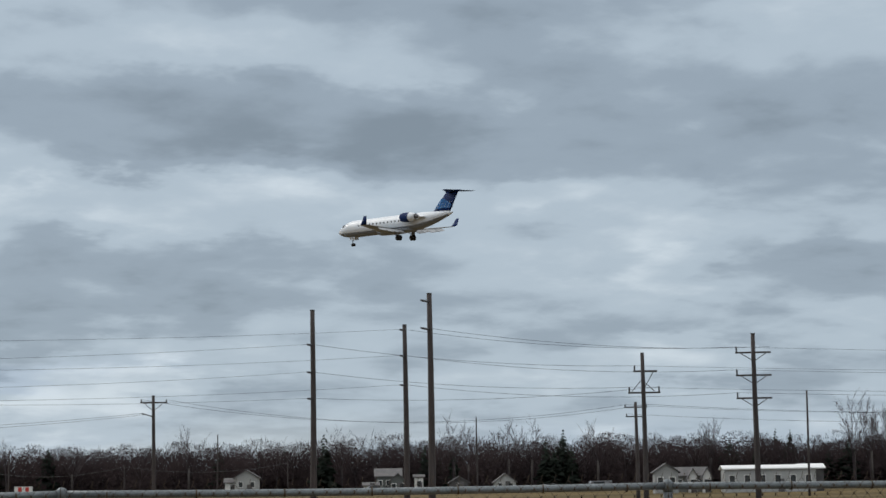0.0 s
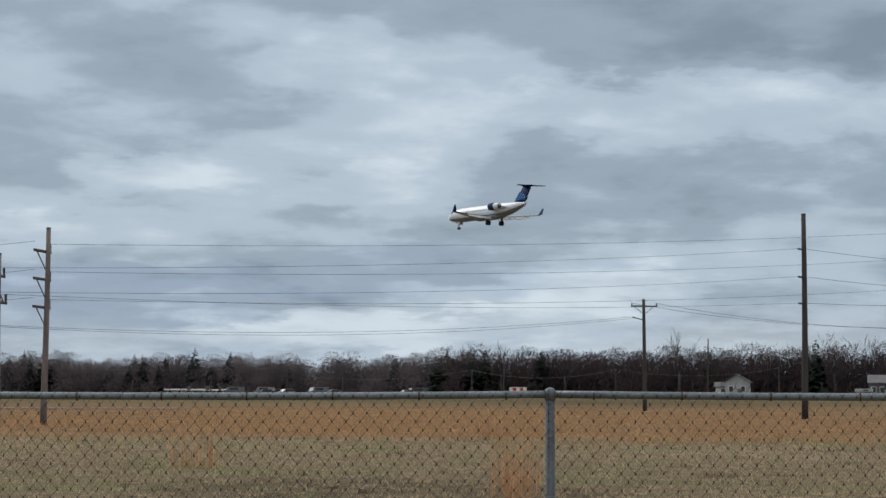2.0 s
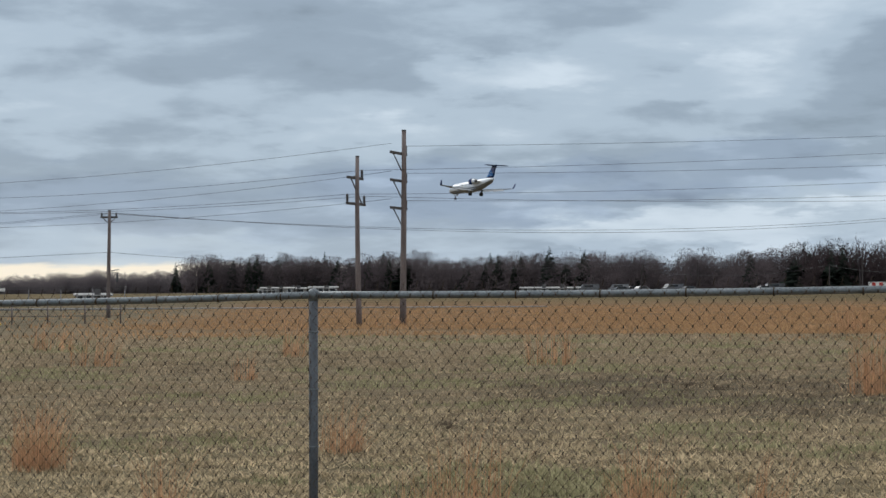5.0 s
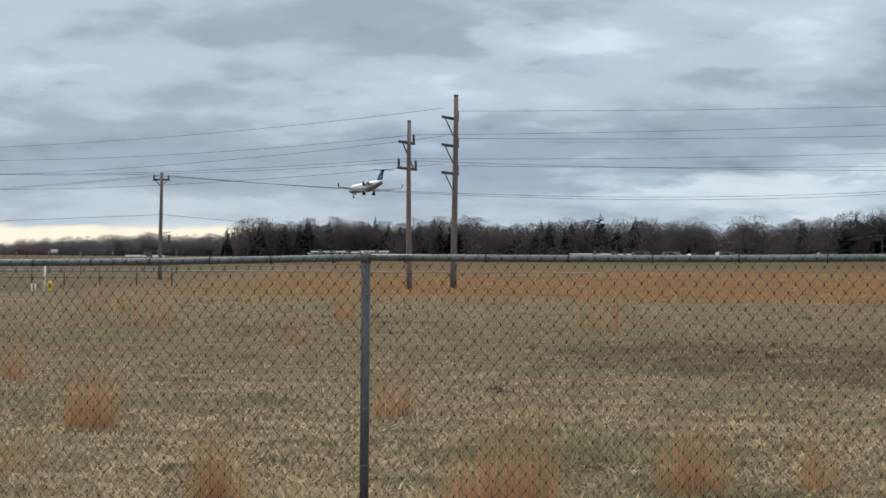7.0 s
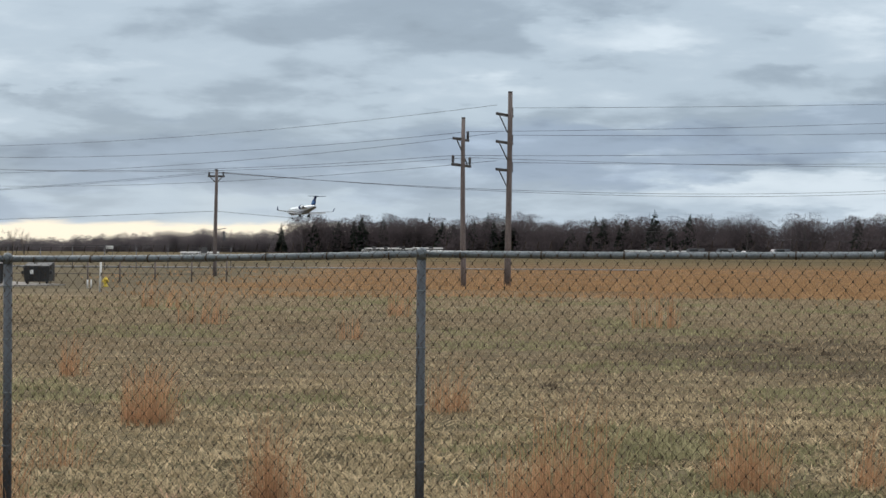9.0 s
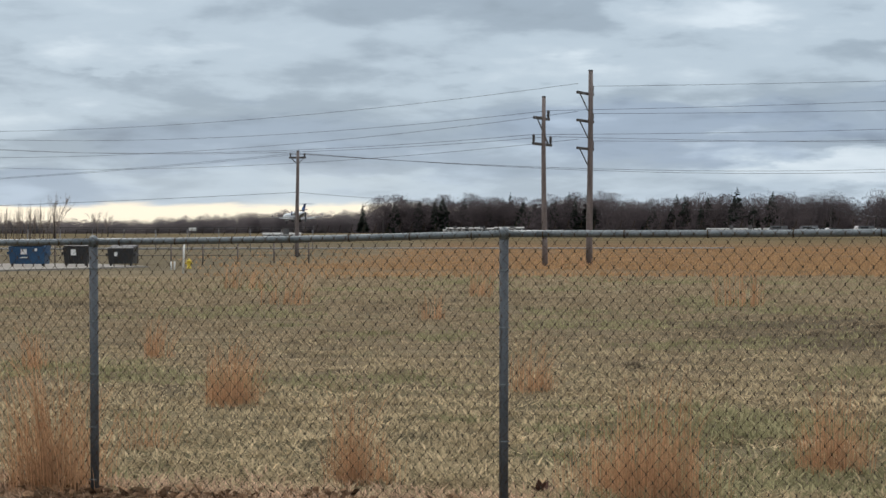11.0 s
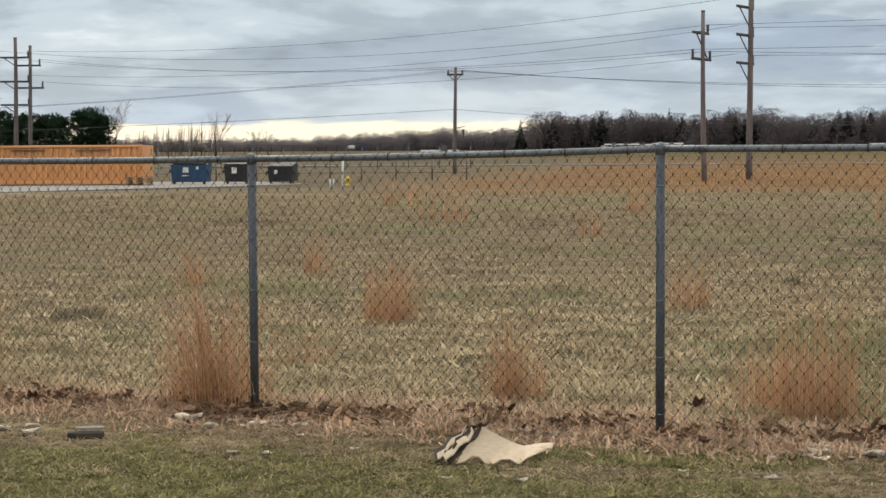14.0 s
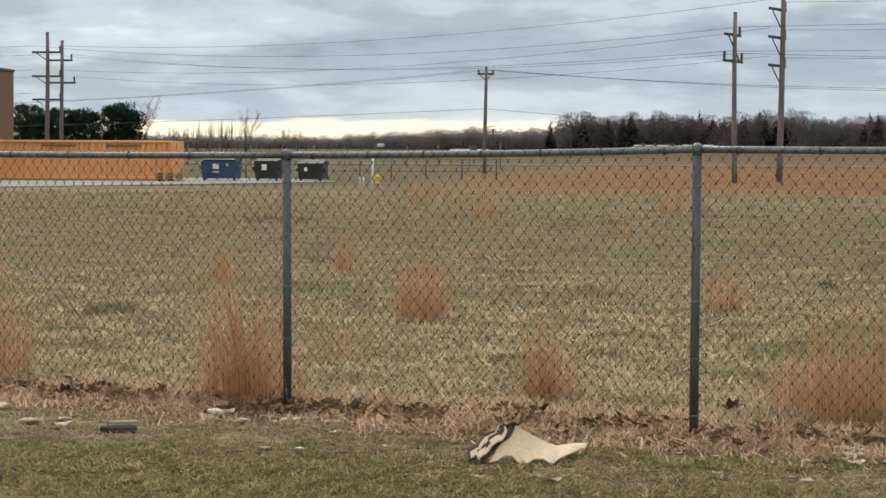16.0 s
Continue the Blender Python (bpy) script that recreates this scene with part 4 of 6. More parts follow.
def arr(vf):
    v, f = vf
    tri = []
    for q in f:
        for i in range(1, len(q) - 1):
            tri.append((q[0], q[i], q[i + 1]))
    return np.array([tuple(p) for p in v], dtype=np.float32), np.array(tri, dtype=np.int32)


def scatter(name, templates, places, material, label, category):
    """One joined mesh from many placed templates: rows of (template, x, y, z, turn, width, height)."""
    vs, fs, base = [], [], 0
    for k, x, y, z, a, sw, sh in places:
        v, f = templates[k]
        c, s = math.cos(a), math.sin(a)
        p = np.empty_like(v)
        p[:, 0] = (v[:, 0] * c - v[:, 1] * s) * sw + x
        p[:, 1] = (v[:, 0] * s + v[:, 1] * c) * sw + y
        p[:, 2] = v[:, 2] * sh + z
        vs.append(p)
        fs.append(f + base)
        base += len(v)
    v, f = np.concatenate(vs), np.concatenate(fs)
    me = bpy.data.meshes.new(name)
    me.vertices.add(len(v))
    me.vertices.foreach_set("co", v.ravel())
    me.loops.add(len(f) * 3)
    me.loops.foreach_set("vertex_index", f.ravel())
    me.polygons.add(len(f))
    me.polygons.foreach_set("loop_start", np.arange(len(f), dtype=np.int32) * 3)
    me.update(calc_edges=True)
    me.materials.append(material)
    return tagged(new(name, me), label, category, kind="stuff")


RNG = random.Random(11)
BARE = [arr(bare_tree(RNG, 1 * 14.0, 0.8)) for _ in range(6)]
THICK = [arr(thicket(RNG, 11.5, 10.0)) for _ in range(6)]
CON = [arr(conifer(RNG, 14.0, s)) for s in (0.22, 0.28, 0.34, 0.40)]


def skyline(az):
    """Distance and tree height of the wood's front edge by bearing in degrees."""
    if az < -3.0:
        return 1300, 11.0 + 6.5 * smooth(-11, -4, az)
    if az < 1.0:
        return 800, 16.2
    if az < 14:
        return 790 - (az - 1) * 18, 15.4 - 2.8 * smooth(4, 12, az)
    return 540 - 60 * smooth(14, 30, az), 13.6


def build_woods():
    bare, thick, con, bare_far, thick_far, bare_east, thick_east = [], [], [], [], [], [], []
    az = -21.0
    while az < 42:
        d, h = skyline(az)
        roll_ = 1 + 0.16 * noise.noise((az * 0.55, 2.0, 0)) + 0.10 * noise.noise((az * 1.7, 5.0, 0))
        for row in range(4):
            r = d + row * 10 + RNG.uniform(-4, 4)
            a = radians(az + RNG.uniform(-0.25, 0.25))
            x, y = r * math.sin(a), r * math.cos(a)
            hh = h * roll_ * RNG.uniform(0.82, 1.05) / 14.0
            z = ground_z(x, y) - 0.2
            stand = noise.noise((az * 0.4, 9.0, 0))
            green = 0.30 if -3.2 < az < 8 else 0.10 + 0.25 * stand
            # stands beyond 1 km get the twig colour paled for haze
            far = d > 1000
            if not far and RNG.random() < green:
                tall = RNG.random() < 0.3
                con.append((RNG.randrange(4), x, y - 3, z, RNG.uniform(0, 6.3), hh * RNG.uniform(0.65, 1.1), hh * (RNG.uniform(0.95, 1.08) if tall else RNG.uniform(0.7, 0.95))))
            else:
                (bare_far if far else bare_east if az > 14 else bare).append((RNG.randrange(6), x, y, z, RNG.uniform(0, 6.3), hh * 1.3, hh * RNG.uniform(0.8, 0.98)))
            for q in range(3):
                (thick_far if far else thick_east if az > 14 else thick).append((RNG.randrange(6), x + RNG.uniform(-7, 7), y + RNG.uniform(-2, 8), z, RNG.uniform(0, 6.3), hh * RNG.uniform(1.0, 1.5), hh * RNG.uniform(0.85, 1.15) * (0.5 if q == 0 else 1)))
        az += 0.2 * 800 / d * RNG.uniform(0.8, 1.2) * 1.5
    scatter("far_woods", BARE, bare, M_TWIG, "leafless brown woods along the skyline", "woods")
    scatter("undergrowth", THICK, thick, M_TWIG, "dense brown undergrowth below the bare woods", "undergrowth")
    scatter("east_woods", BARE, bare_east, M_TWIG, "tall leafless trees behind the houses", "woods")
    scatter("east_undergrowth", THICK, thick_east, M_DTWIG, "dense reddish-brown undergrowth behind the houses, coloured darker for thinner haze", "undergrowth")
    scatter("ridge_woods", BARE, bare_far, M_FTWIG, "grey-brown leafless woods on the distant ridge, haze painted into their colour", "woods")
    scatter("ridge_undergrowth", THICK, thick_far, M_FTWIG, "grey-brown undergrowth on the distant ridge, haze painted into its colour", "undergrowth")
    scatter("far_conifers", CON, con, M_CONIF, "dark green conifers standing among bare woods", "woods")


build_woods()


def pine_crown(rng, h, w):
    """A bushy crown: rounded clumps of short needle sprays, gaps between them."""
    V, F = [], []
    for k in range(44):
        t = rng.random() ** 0.8
        rr = w * 0.5 * (1 - 0.72 * t ** 1.6)
        a = rng.uniform(0, math.tau)
        c = Vector((math.cos(a) * rr * rng.uniform(0.1, 0.95), math.sin(a) * rr * rng.uniform(0.1, 0.95), h * (0.1 + 0.78 * t)))
        cr = h * rng.uniform(0.09, 0.16)
        for j in range(85):
            d = Vector((rng.gauss(0, 1), rng.gauss(0, 1), rng.gauss(0.25, 0.8))).normalized()
            p = c + Vector((d.x, d.y, d.z * 0.75)) * cr * rng.uniform(0.55, 1.05)
            e = (d + Vector((rng.uniform(-0.6, 0.6), rng.uniform(-0.6, 0.6), rng.uniform(-0.2, 0.6)))).normalized()
            s_ = e.cross(Vector((rng.uniform(-1, 1), rng.uniform(-1, 1), 1))).normalized() * h * rng.uniform(0.010, 0.02)
            b = len(V)
            V.extend((p - s_, p + s_, p + e * h * rng.uniform(0.03, 0.06)))
            F.append((b, b + 1, b + 2))
    return V, F


# ---------------------------------------------------------------- single trees in front of the woods
def single_tree(kind, x, y, h, label, name):
    z = ground_z(x, y)
    e = thing(name, (x, y, z), label, "tree", "single trees")
    rng = random.Random(int(x * 7 + y * 3))
    if kind == "conifer":
        bm = bmesh.new()
        tube(bm, (0, 0, -0.3), (0, 0, h * 0.6), h * 0.02, h * 0.008, 7)
        part("trunk", bm, M_BARK, e)
        v, f = pine_crown(rng, h, h * 0.85) if h < 9 else conifer(rng, h, 0.27)
        soup("crown", [tuple(p) for p in v], f, M_PINE if h < 9 else M_CONIF, e)
    else:
        bm = bmesh.new()
        if kind == "slim":
            tube(bm, (0, 0, -0.3), (0.15, 0, h * 0.98), 0.06, 0.018, 6)
            for q in range(7):
                z1, a1 = h * rng.uniform(0.25, 0.7), rng.uniform(0, math.tau)
                tube(bm, (0.1, 0, z1), (0.1 + 0.35 * math.cos(a1), 0.35 * math.sin(a1), z1 + h * rng.uniform(0.15, 0.28)), 0.03, 0.012, 4, cap=False)
        else:
            tube(bm, (0, 0, -0.3), (0, 0, h * 0.4), h * 0.02, h * 0.013, 7)
        part("trunk", bm, M_PTWIG if kind == "slim" else M_BARK, e)
        v, f = bare_tree(rng, h, 2.1 if kind == "bare" else 1.0)
        if kind == "slim":
            v = [Vector((p.x * 0.35, p.y * 0.35, p.z)) for p in v]
        soup("crown", [tuple(p) for p in v], f, M_PTWIG if h < 9 else M_TWIG, e)
    return e


for bx, d, h, kind in [(-18.15, 290, 7.6, 'conifer'), (-17.81, 300, 7.6, 'conifer'), (-17.48, 285, 6.6, 'conifer'), (-17.18, 300, 7.2, 'conifer'), (-16.8, 290, 7.4, 'conifer'), (-16.42, 296, 7.2, 'conifer'), (-16.09, 290, 6.6, 'conifer'), (-15.72, 285, 7.6, 'conifer'), (-15.42, 290, 8.0, 'conifer'), (-15.14, 286, 7.4, 'conifer'), (-14.78, 300, 8.6, 'bare'), (-14.13, 310, 4.6, 'slim'), (-13.67, 310, 5.4, 'slim'), (-13.33, 310, 5.6, 'slim'), (-13.03, 312, 6.0, 'slim'), (-12.72, 312, 6.2, 'slim'), (-12.44, 310, 6.4, 'slim'), (-12.04, 308, 7.8, 'bare'), (-10.92, 420, 5.6, 'bare'), (-10.61, 420, 5.2, 'bare')]:
    lab = {"conifer": "dark green bushy conifer beyond the gravel lot", "bare": "leafless grey-brown tree against the sky", "slim": "slender leafless sapling in a row"}[kind]
    single_tree(kind, d * math.sin(radians(bx)), d * math.cos(radians(bx)), h, lab, {"conifer": "conifer", "bare": "bare_tree", "slim": "bare_sapling"}[kind])
SAP = random.Random(17)
for k in range(30):
    bx, d = -14.5 + 0.089 * k + SAP.uniform(-0.03, 0.03), 308 + SAP.uniform(-6, 6)
    single_tree("slim", d * math.sin(radians(bx)), d * math.cos(radians(bx)), (3.9 + 2.0 * k / 30) * SAP.uniform(0.82, 1.12), "slender leafless sapling in a row", "bare_sapling")
for bx, d, h, kind in [(20.0, 455, 14.0, 'bare'), (23.7, 455, 13, 'conifer'), (24.17, 455, 14, 'bare'), (25.12, 452, 13.5, 'bare'), (27.27, 450, 15, 'bare'), (27.66, 452, 14, 'bare'), (28.77, 450, 16.5, 'bare'), (29.41, 448, 15.5, 'bare'), (30.28, 440, 13, 'conifer'), (29.8, 440, 11, 'conifer'), (30.04, 430, 10, 'conifer'), (30.51, 430, 9.5, 'conifer'), (31.22, 450, 15, 'bare'), (34.29, 440, 15, 'bare'), (38.15, 420, 17, 'bare'), (38.61, 420, 17, 'bare'), (39.06, 420, 18, 'bare'), (14.34, 480, 10.5, 'conifer'), (14.65, 480, 11, 'conifer'), (-3.63, 640, 9.5, 'conifer'), (15.11, 490, 12, 'bare'), (16.86, 490, 12, 'bare')]:
    lab = {"conifer": "tall dark conifer at the edge of the woods", "bare": "tall leafless tree above the woods"}[kind]
    single_tree(kind, d * math.sin(radians(bx)), d * math.cos(radians(bx)), h, lab, {"conifer": "conifer", "bare": "bare_tree"}[kind])


# ---------------------------------------------------------------- gravel lot, building, containers
def pad(name, corners, z, material, label, category):
    bm = bmesh.new()
    loft(bm, [[(x, y, z - 0.1) for x, y in corners], [(x, y, z) for x, y in corners]], smooth=False)
    return tagged(part(name, bm, material), label, category, kind="structure")


pad("pavement", [(-27.5, 80.0), (-19.5, 95.0), (-17.0, 101.5), (-22.0, 112.0), (-48.0, 112.0), (-48.0, 80.0)], 0.06, M_GRAVEL, "pale gravel lot beside the field", "pavement")
pad("road", [(-70.0, 224.0), (-20.0, 219.0), (25.0, 216.0), (25.0, 219.0), (-20.0, 222.5), (-70.0, 228.0)], 0.32, M_CONC, "narrow pale road across the far field", "road")


def build_hall():
    e = thing("brown_building", (-39.9, 97.5, 0.06), "plain brown flat-roofed building beside the lot", "building")
    bm = bmesh.new()
    box(bm, (0, 5, 2.84), (8.0, 12.0, 5.68), None, 0.03)
    part("wall", bm, M_BROWN, e)
    bm = bmesh.new()
    box(bm, (0, 5, 5.74), (8.12, 12.12, 0.14), None, 0.02)
    part("roof_trim", bm, M_ARM, e)


build_hall()


def build_container(x0, x1, y, h, name, label):
    w = x1 - x0
    e = thing(name, (x0, y, 0.06), label, "container", "containers")
    bm = bmesh.new()
    box(bm, (w / 2, 1.2, h / 2 + 0.08), (w - 0.1, 2.3, h - 0.2), None, 0.01)
    part("body", bm, M_ORANGE, e)
    n = int(w / 0.28)
    for k in range(n):
        bm = bmesh.new()
        box(bm, ((k + 0.5) * w / n, 0.02, h / 2 + 0.02), (0.13, 0.09, h - 0.3), None, 0.015)
        part("rib", bm, M_ORANGE, e)
    for zz, t in ((0.12, 0.16), (h - 0.06, 0.12)):
        bm = bmesh.new()
        box(bm, (w / 2, 0.0, zz), (w, 0.16, t), None, 0.02)
        part("rail", bm, M_ORANGE, e)
    for xx in (0.06, w - 0.06):
        bm = bmesh.new()
        box(bm, (xx, 0.0, h / 2), (0.14, 0.17, h), None, 0.02)
        part("corner_post", bm, M_ORANGE, e)
    for k in range(int(w / 0.7)):
        bm = bmesh.new()
        box(bm, (0.3 + k * 0.7, 0.05, h + 0.06), (0.05, 0.08, 0.14), None, 0.01)
        part("stake", bm, M_ARM, e)
    for xx in (3.75, 7.05):
        bm = bmesh.new()
        box(bm, (xx, -0.07, h - 0.26), (1.75, 0.05, 0.09), None, 0.005)
        part("slot", bm, M_BROWN, e, "dark slot under the upper rail")


build_container(-34.6, -25.05, 100.3, 1.98, "orange_container", "long orange corrugated steel container on the lot")


def build_dumpster(x, y, w, h, material, label, mark):
    e = thing("dumpster", (x, y, 0.06), label, "dumpster", "dumpsters")
    bm = bmesh.new()
    loft(bm, [[(0.06, 0.1, 0.1), (w - 0.06, 0.1, 0.1), (w - 0.06, 1.3, 0.1), (0.06, 1.3, 0.1)], [(0, 0, h * 0.82), (w, 0, h * 0.82), (w, 1.45, h), (0, 1.45, h)]], smooth=False)
    part("bin", bm, material, e)
    for k in (0.5,) if w < 1.6 else (0.27, 0.73):
        bm = bmesh.new()
        box(bm, (w * k, 0.72, h * 0.95), (w * (0.96 if w < 1.6 else 0.47), 1.5, 0.05), Matrix.Rotation(0.13, 3, "X"), 0.012)
        part("lid", bm, M_DBLACK, e, "black hinged lid")
    for xx in (-0.05, w + 0.05):
        bm = bmesh.new()
        box(bm, (xx, 0.55, h * 0.55), (0.1, 0.9, 0.14), None, 0.01)
        part("lift_pocket", bm, material, e)
    for k in range(1, 5):
        bm = bmesh.new()
        box(bm, (w * k / 5, 0.05, h * 0.45), (0.05, 0.06, h * 0.66), Matrix.Rotation(0.09, 3, "X"), 0.008)
        part("rib", bm, material, e)
    for cx, cz, a, b in mark:
        bm = bmesh.new()
        box(bm, (w * cx, -0.01, h * cz), (a, 0.02, b), Matrix.Rotation(0.09, 3, "X"), 0.004)
        part("marking", bm, M_WPAINT, e, "plain white marking")
    for xx in (0.15, w - 0.15):
        bm = bmesh.new()
        tube(bm, (xx - 0.05, 0.2, 0.08), (xx + 0.05, 0.2, 0.08), 0.08, n=10)
        part("caster", bm, M_TYRE, e)


build_dumpster(-24.08, 102.0, 1.82, 1.18, M_DBLUE, "blue steel dumpster with white marking", [(0.42, 0.6, 0.3, 0.26), (0.42, 0.36, 0.36, 0.05), (0.75, 0.68, 0.12, 0.14)])
build_dumpster(-21.45, 102.4, 1.26, 1.12, M_DBLACK, "black steel dumpster with white label", [(0.42, 0.6, 0.26, 0.3)])
build_dumpster(-19.27, 102.6, 1.3, 1.0, M_DBLACK, "low black dumpster with raised lid", [(0.33, 0.58, 0.16, 0.2)])


def build_pallets():
    e = thing("pallet_stack", (-24.9, 98.9, 0.06), "stack of worn wooden pallets beside the container", "pallets")
    for k in range(3):
        for j in range(5):
            bm = bmesh.new()
            box(bm, (0, -0.45 + j * 0.22, 0.13 + k * 0.14), (1.15, 0.1, 0.025), None, 0.004)
            part("board", bm, M_PALLET, e)
        for j in (-0.5, 0, 0.5):
            bm = bmesh.new()
            box(bm, (j, 0, 0.06 + k * 0.14), (0.09, 1.0, 0.1), None, 0.005)
            part("bearer", bm, M_PALLET, e)


build_pallets()


def build_marker(x, y):
    e = thing("marker_post", (x, y, 0), "slim white marker post standing in the field", "post")
    bm = bmesh.new()
    tube(bm, (0, 0, -0.1), (0.05, 0, 1.38), 0.04, n=8)
    part("rod", bm, M_WPAINT, e)


def build_hydrant(x, y):
    e = thing("fire_hydrant", (x, y, 0), "small yellow hydrant beside the marker post", "hydrant")
    bm = bmesh.new()
    rr = [(0.16, 0), (0.16, 0.06), (0.11, 0.07), (0.11, 0.5), (0.15, 0.52), (0.15, 0.56), (0.12, 0.64), (0.05, 0.7), (0.05, 0.76)]
    loft(bm, [[(r * math.cos(i * math.tau / 12), r * math.sin(i * math.tau / 12), z) for i in range(12)] for r, z in rr])
    part("barrel", bm, M_YELLOW, e)
    for s in (-1, 1):
        bm = bmesh.new()
        tube(bm, (s * 0.09, 0, 0.42), (s * 0.2, 0, 0.42), 0.07, n=10)
        part("nozzle", bm, M_YELLOW, e)
    bm = bmesh.new()
    tube(bm, (0, -0.09, 0.36), (0, -0.22, 0.36), 0.09, n=10)
    part("nozzle", bm, M_YELLOW, e)
    return e


build_marker(-12.48, 82.66)
build_hydrant(-14.47, 97.71).scale = (0.85, 0.85, 0.62)
for px_, py_ in [(-14.73, 93.95), (-14.58, 94.02)]:
    e = thing("stub_post", (px_, py_, 0), "short white stub post in the grass", "post", "stub posts")
    bm = bmesh.new()
    tube(bm, (0, 0, -0.1), (0, 0, 0.38), 0.035, n=8)
    part("rod", bm, M_WPAINT, e)


def build_far_fence():
    e = thing("field_fence", (0, 0, 0), "low weathered wire fence beyond the field", "fence")
    pts = [(-30.88, 113.89), (-28.87, 114.41), (-26.84, 114.91), (-24.62, 115.4), (-22.38, 115.86), (-20.11, 116.27), (-18.27, 116.58), (-16.51, 116.84), (-14.56, 117.1), (-12.52, 117.33), (-10.56, 117.53)]
    for x, y in pts:
        bm = bmesh.new()
        tube(bm, (x, y, -0.1), (x, y, 1.25), 0.045, n=7)
        part("post", bm, M_POLE, e)
    for (x0, y0), (x1, y1) in zip(pts, pts[1:]):
        for z in (0.45, 0.8, 1.15):
            bm = bmesh.new()
            tube(bm, (x0, y0, z), (x1, y1, z), 0.014, n=5)
            part("strand", bm, M_CABLE, e)


build_far_fence()


def build_perimeter_fence():
    e = thing("perimeter_fence", (0, 0, 0), "tall thin wire perimeter fence on the far side of the field", "fence")
    pts = [(200 * math.sin(radians(a)), 200 * math.cos(radians(a))) for a in [-16.2 + 0.86 * k for k in range(14)]]
    for x, y in pts:
        z = ground_z(x, y)
        bm = bmesh.new()
        tube(bm, (x, y, z - 0.1), (x, y, z + 2.15), 0.04, n=7)
        tube(bm, (x, y, z + 2.15), (x + 0.12, y - 0.1, z + 2.4), 0.03, n=6)
        part("post", bm, M_STRUT, e)
    for (x0, y0), (x1, y1) in zip(pts, pts[1:]):
        for h in (2.1, 2.3):
            bm = bmesh.new()
            tube(bm, (x0, y0, ground_z(x0, y0) + h), (x1, y1, ground_z(x1, y1) + h), 0.016, n=5)
            part("strand", bm, M_CABLE, e)


build_perimeter_fence()


# ---------------------------------------------------------------- houses and sheds before the woods
def build_house(x, y, w, dep, h, roof, label, wall=None, rz=0.0, gable_front=False, nwin=3, roofmat=None, name="house"):
    z0 = ground_z(x, y)
    e = thing(name, (x, y, z0), label, "house" if name == "house" else "building", "houses", rz)
    wall = wall or M_SIDING
    bm = bmesh.new()
    box(bm, (0, 0, h / 2 - 0.1), (w, dep, h + 0.2), None, 0.02)
    if gable_front:
        loft(bm, [[(-w / 2, -dep / 2, h), (w / 2, -dep / 2, h), (0, -dep / 2, h + roof)], [(-w / 2, dep / 2, h), (w / 2, dep / 2, h), (0, dep / 2, h + roof)]], smooth=False)
    else:
        loft(bm, [[(-w / 2, -dep / 2, h), (-w / 2, dep / 2, h), (-w / 2, 0, h + roof)], [(w / 2, -dep / 2, h), (w / 2, dep / 2, h), (w / 2, 0, h + roof)]], smooth=False)
    part("wall", bm, wall, e)
    o = 0.35
    for s in (-1, 1):
        bm = bmesh.new()
        if gable_front:
            q = [(s * (w / 2 + o), -dep / 2 - o, h - roof * o / (w / 2)), (0, -dep / 2 - o, h + roof), (0, dep / 2 + o, h + roof), (s * (w / 2 + o), dep / 2 + o, h - roof * o / (w / 2))]
        else:
            q = [(-w / 2 - o, s * (dep / 2 + o), h - roof * o / (dep / 2)), (-w / 2 - o, 0, h + roof), (w / 2 + o, 0, h + roof), (w / 2 + o, s * (dep / 2 + o), h - roof * o / (dep / 2))]
        loft(bm, [[(a, b, c + 0.02) for a, b, c in q], [(a, b, c + 0.2) for a, b, c in q]], smooth=False)
        part("roof", bm, roofmat or M_ROOF, e)
    for k in range(nwin):
        cx = -w / 2 + w * (k + 0.5) / nwin
        bm = bmesh.new()
        box(bm, (cx, -dep / 2 - 0.03, h * 0.58), (1.0, 0.1, 1.25), None, 0.01)
        win = part("window", bm, M_WPAINT, e)
        bm = bmesh.new()
        box(bm, (cx, -dep / 2 - 0.085, h * 0.58), (0.82, 0.03, 1.05), None, 0.005)
        part("pane", bm, M_GLASSD, win)
    bm = bmesh.new()
    box(bm, (w * 0.12, -dep / 2 - 0.05, 1.0), (0.95, 0.1, 2.0), None, 0.01)
    part("door", bm, M_ROOF, e)
    return e


def bearing_xy(deg, d):
    return d * math.sin(radians(deg)), d * math.cos(radians(deg))


SHED, WS = "shed", M_WPAINT
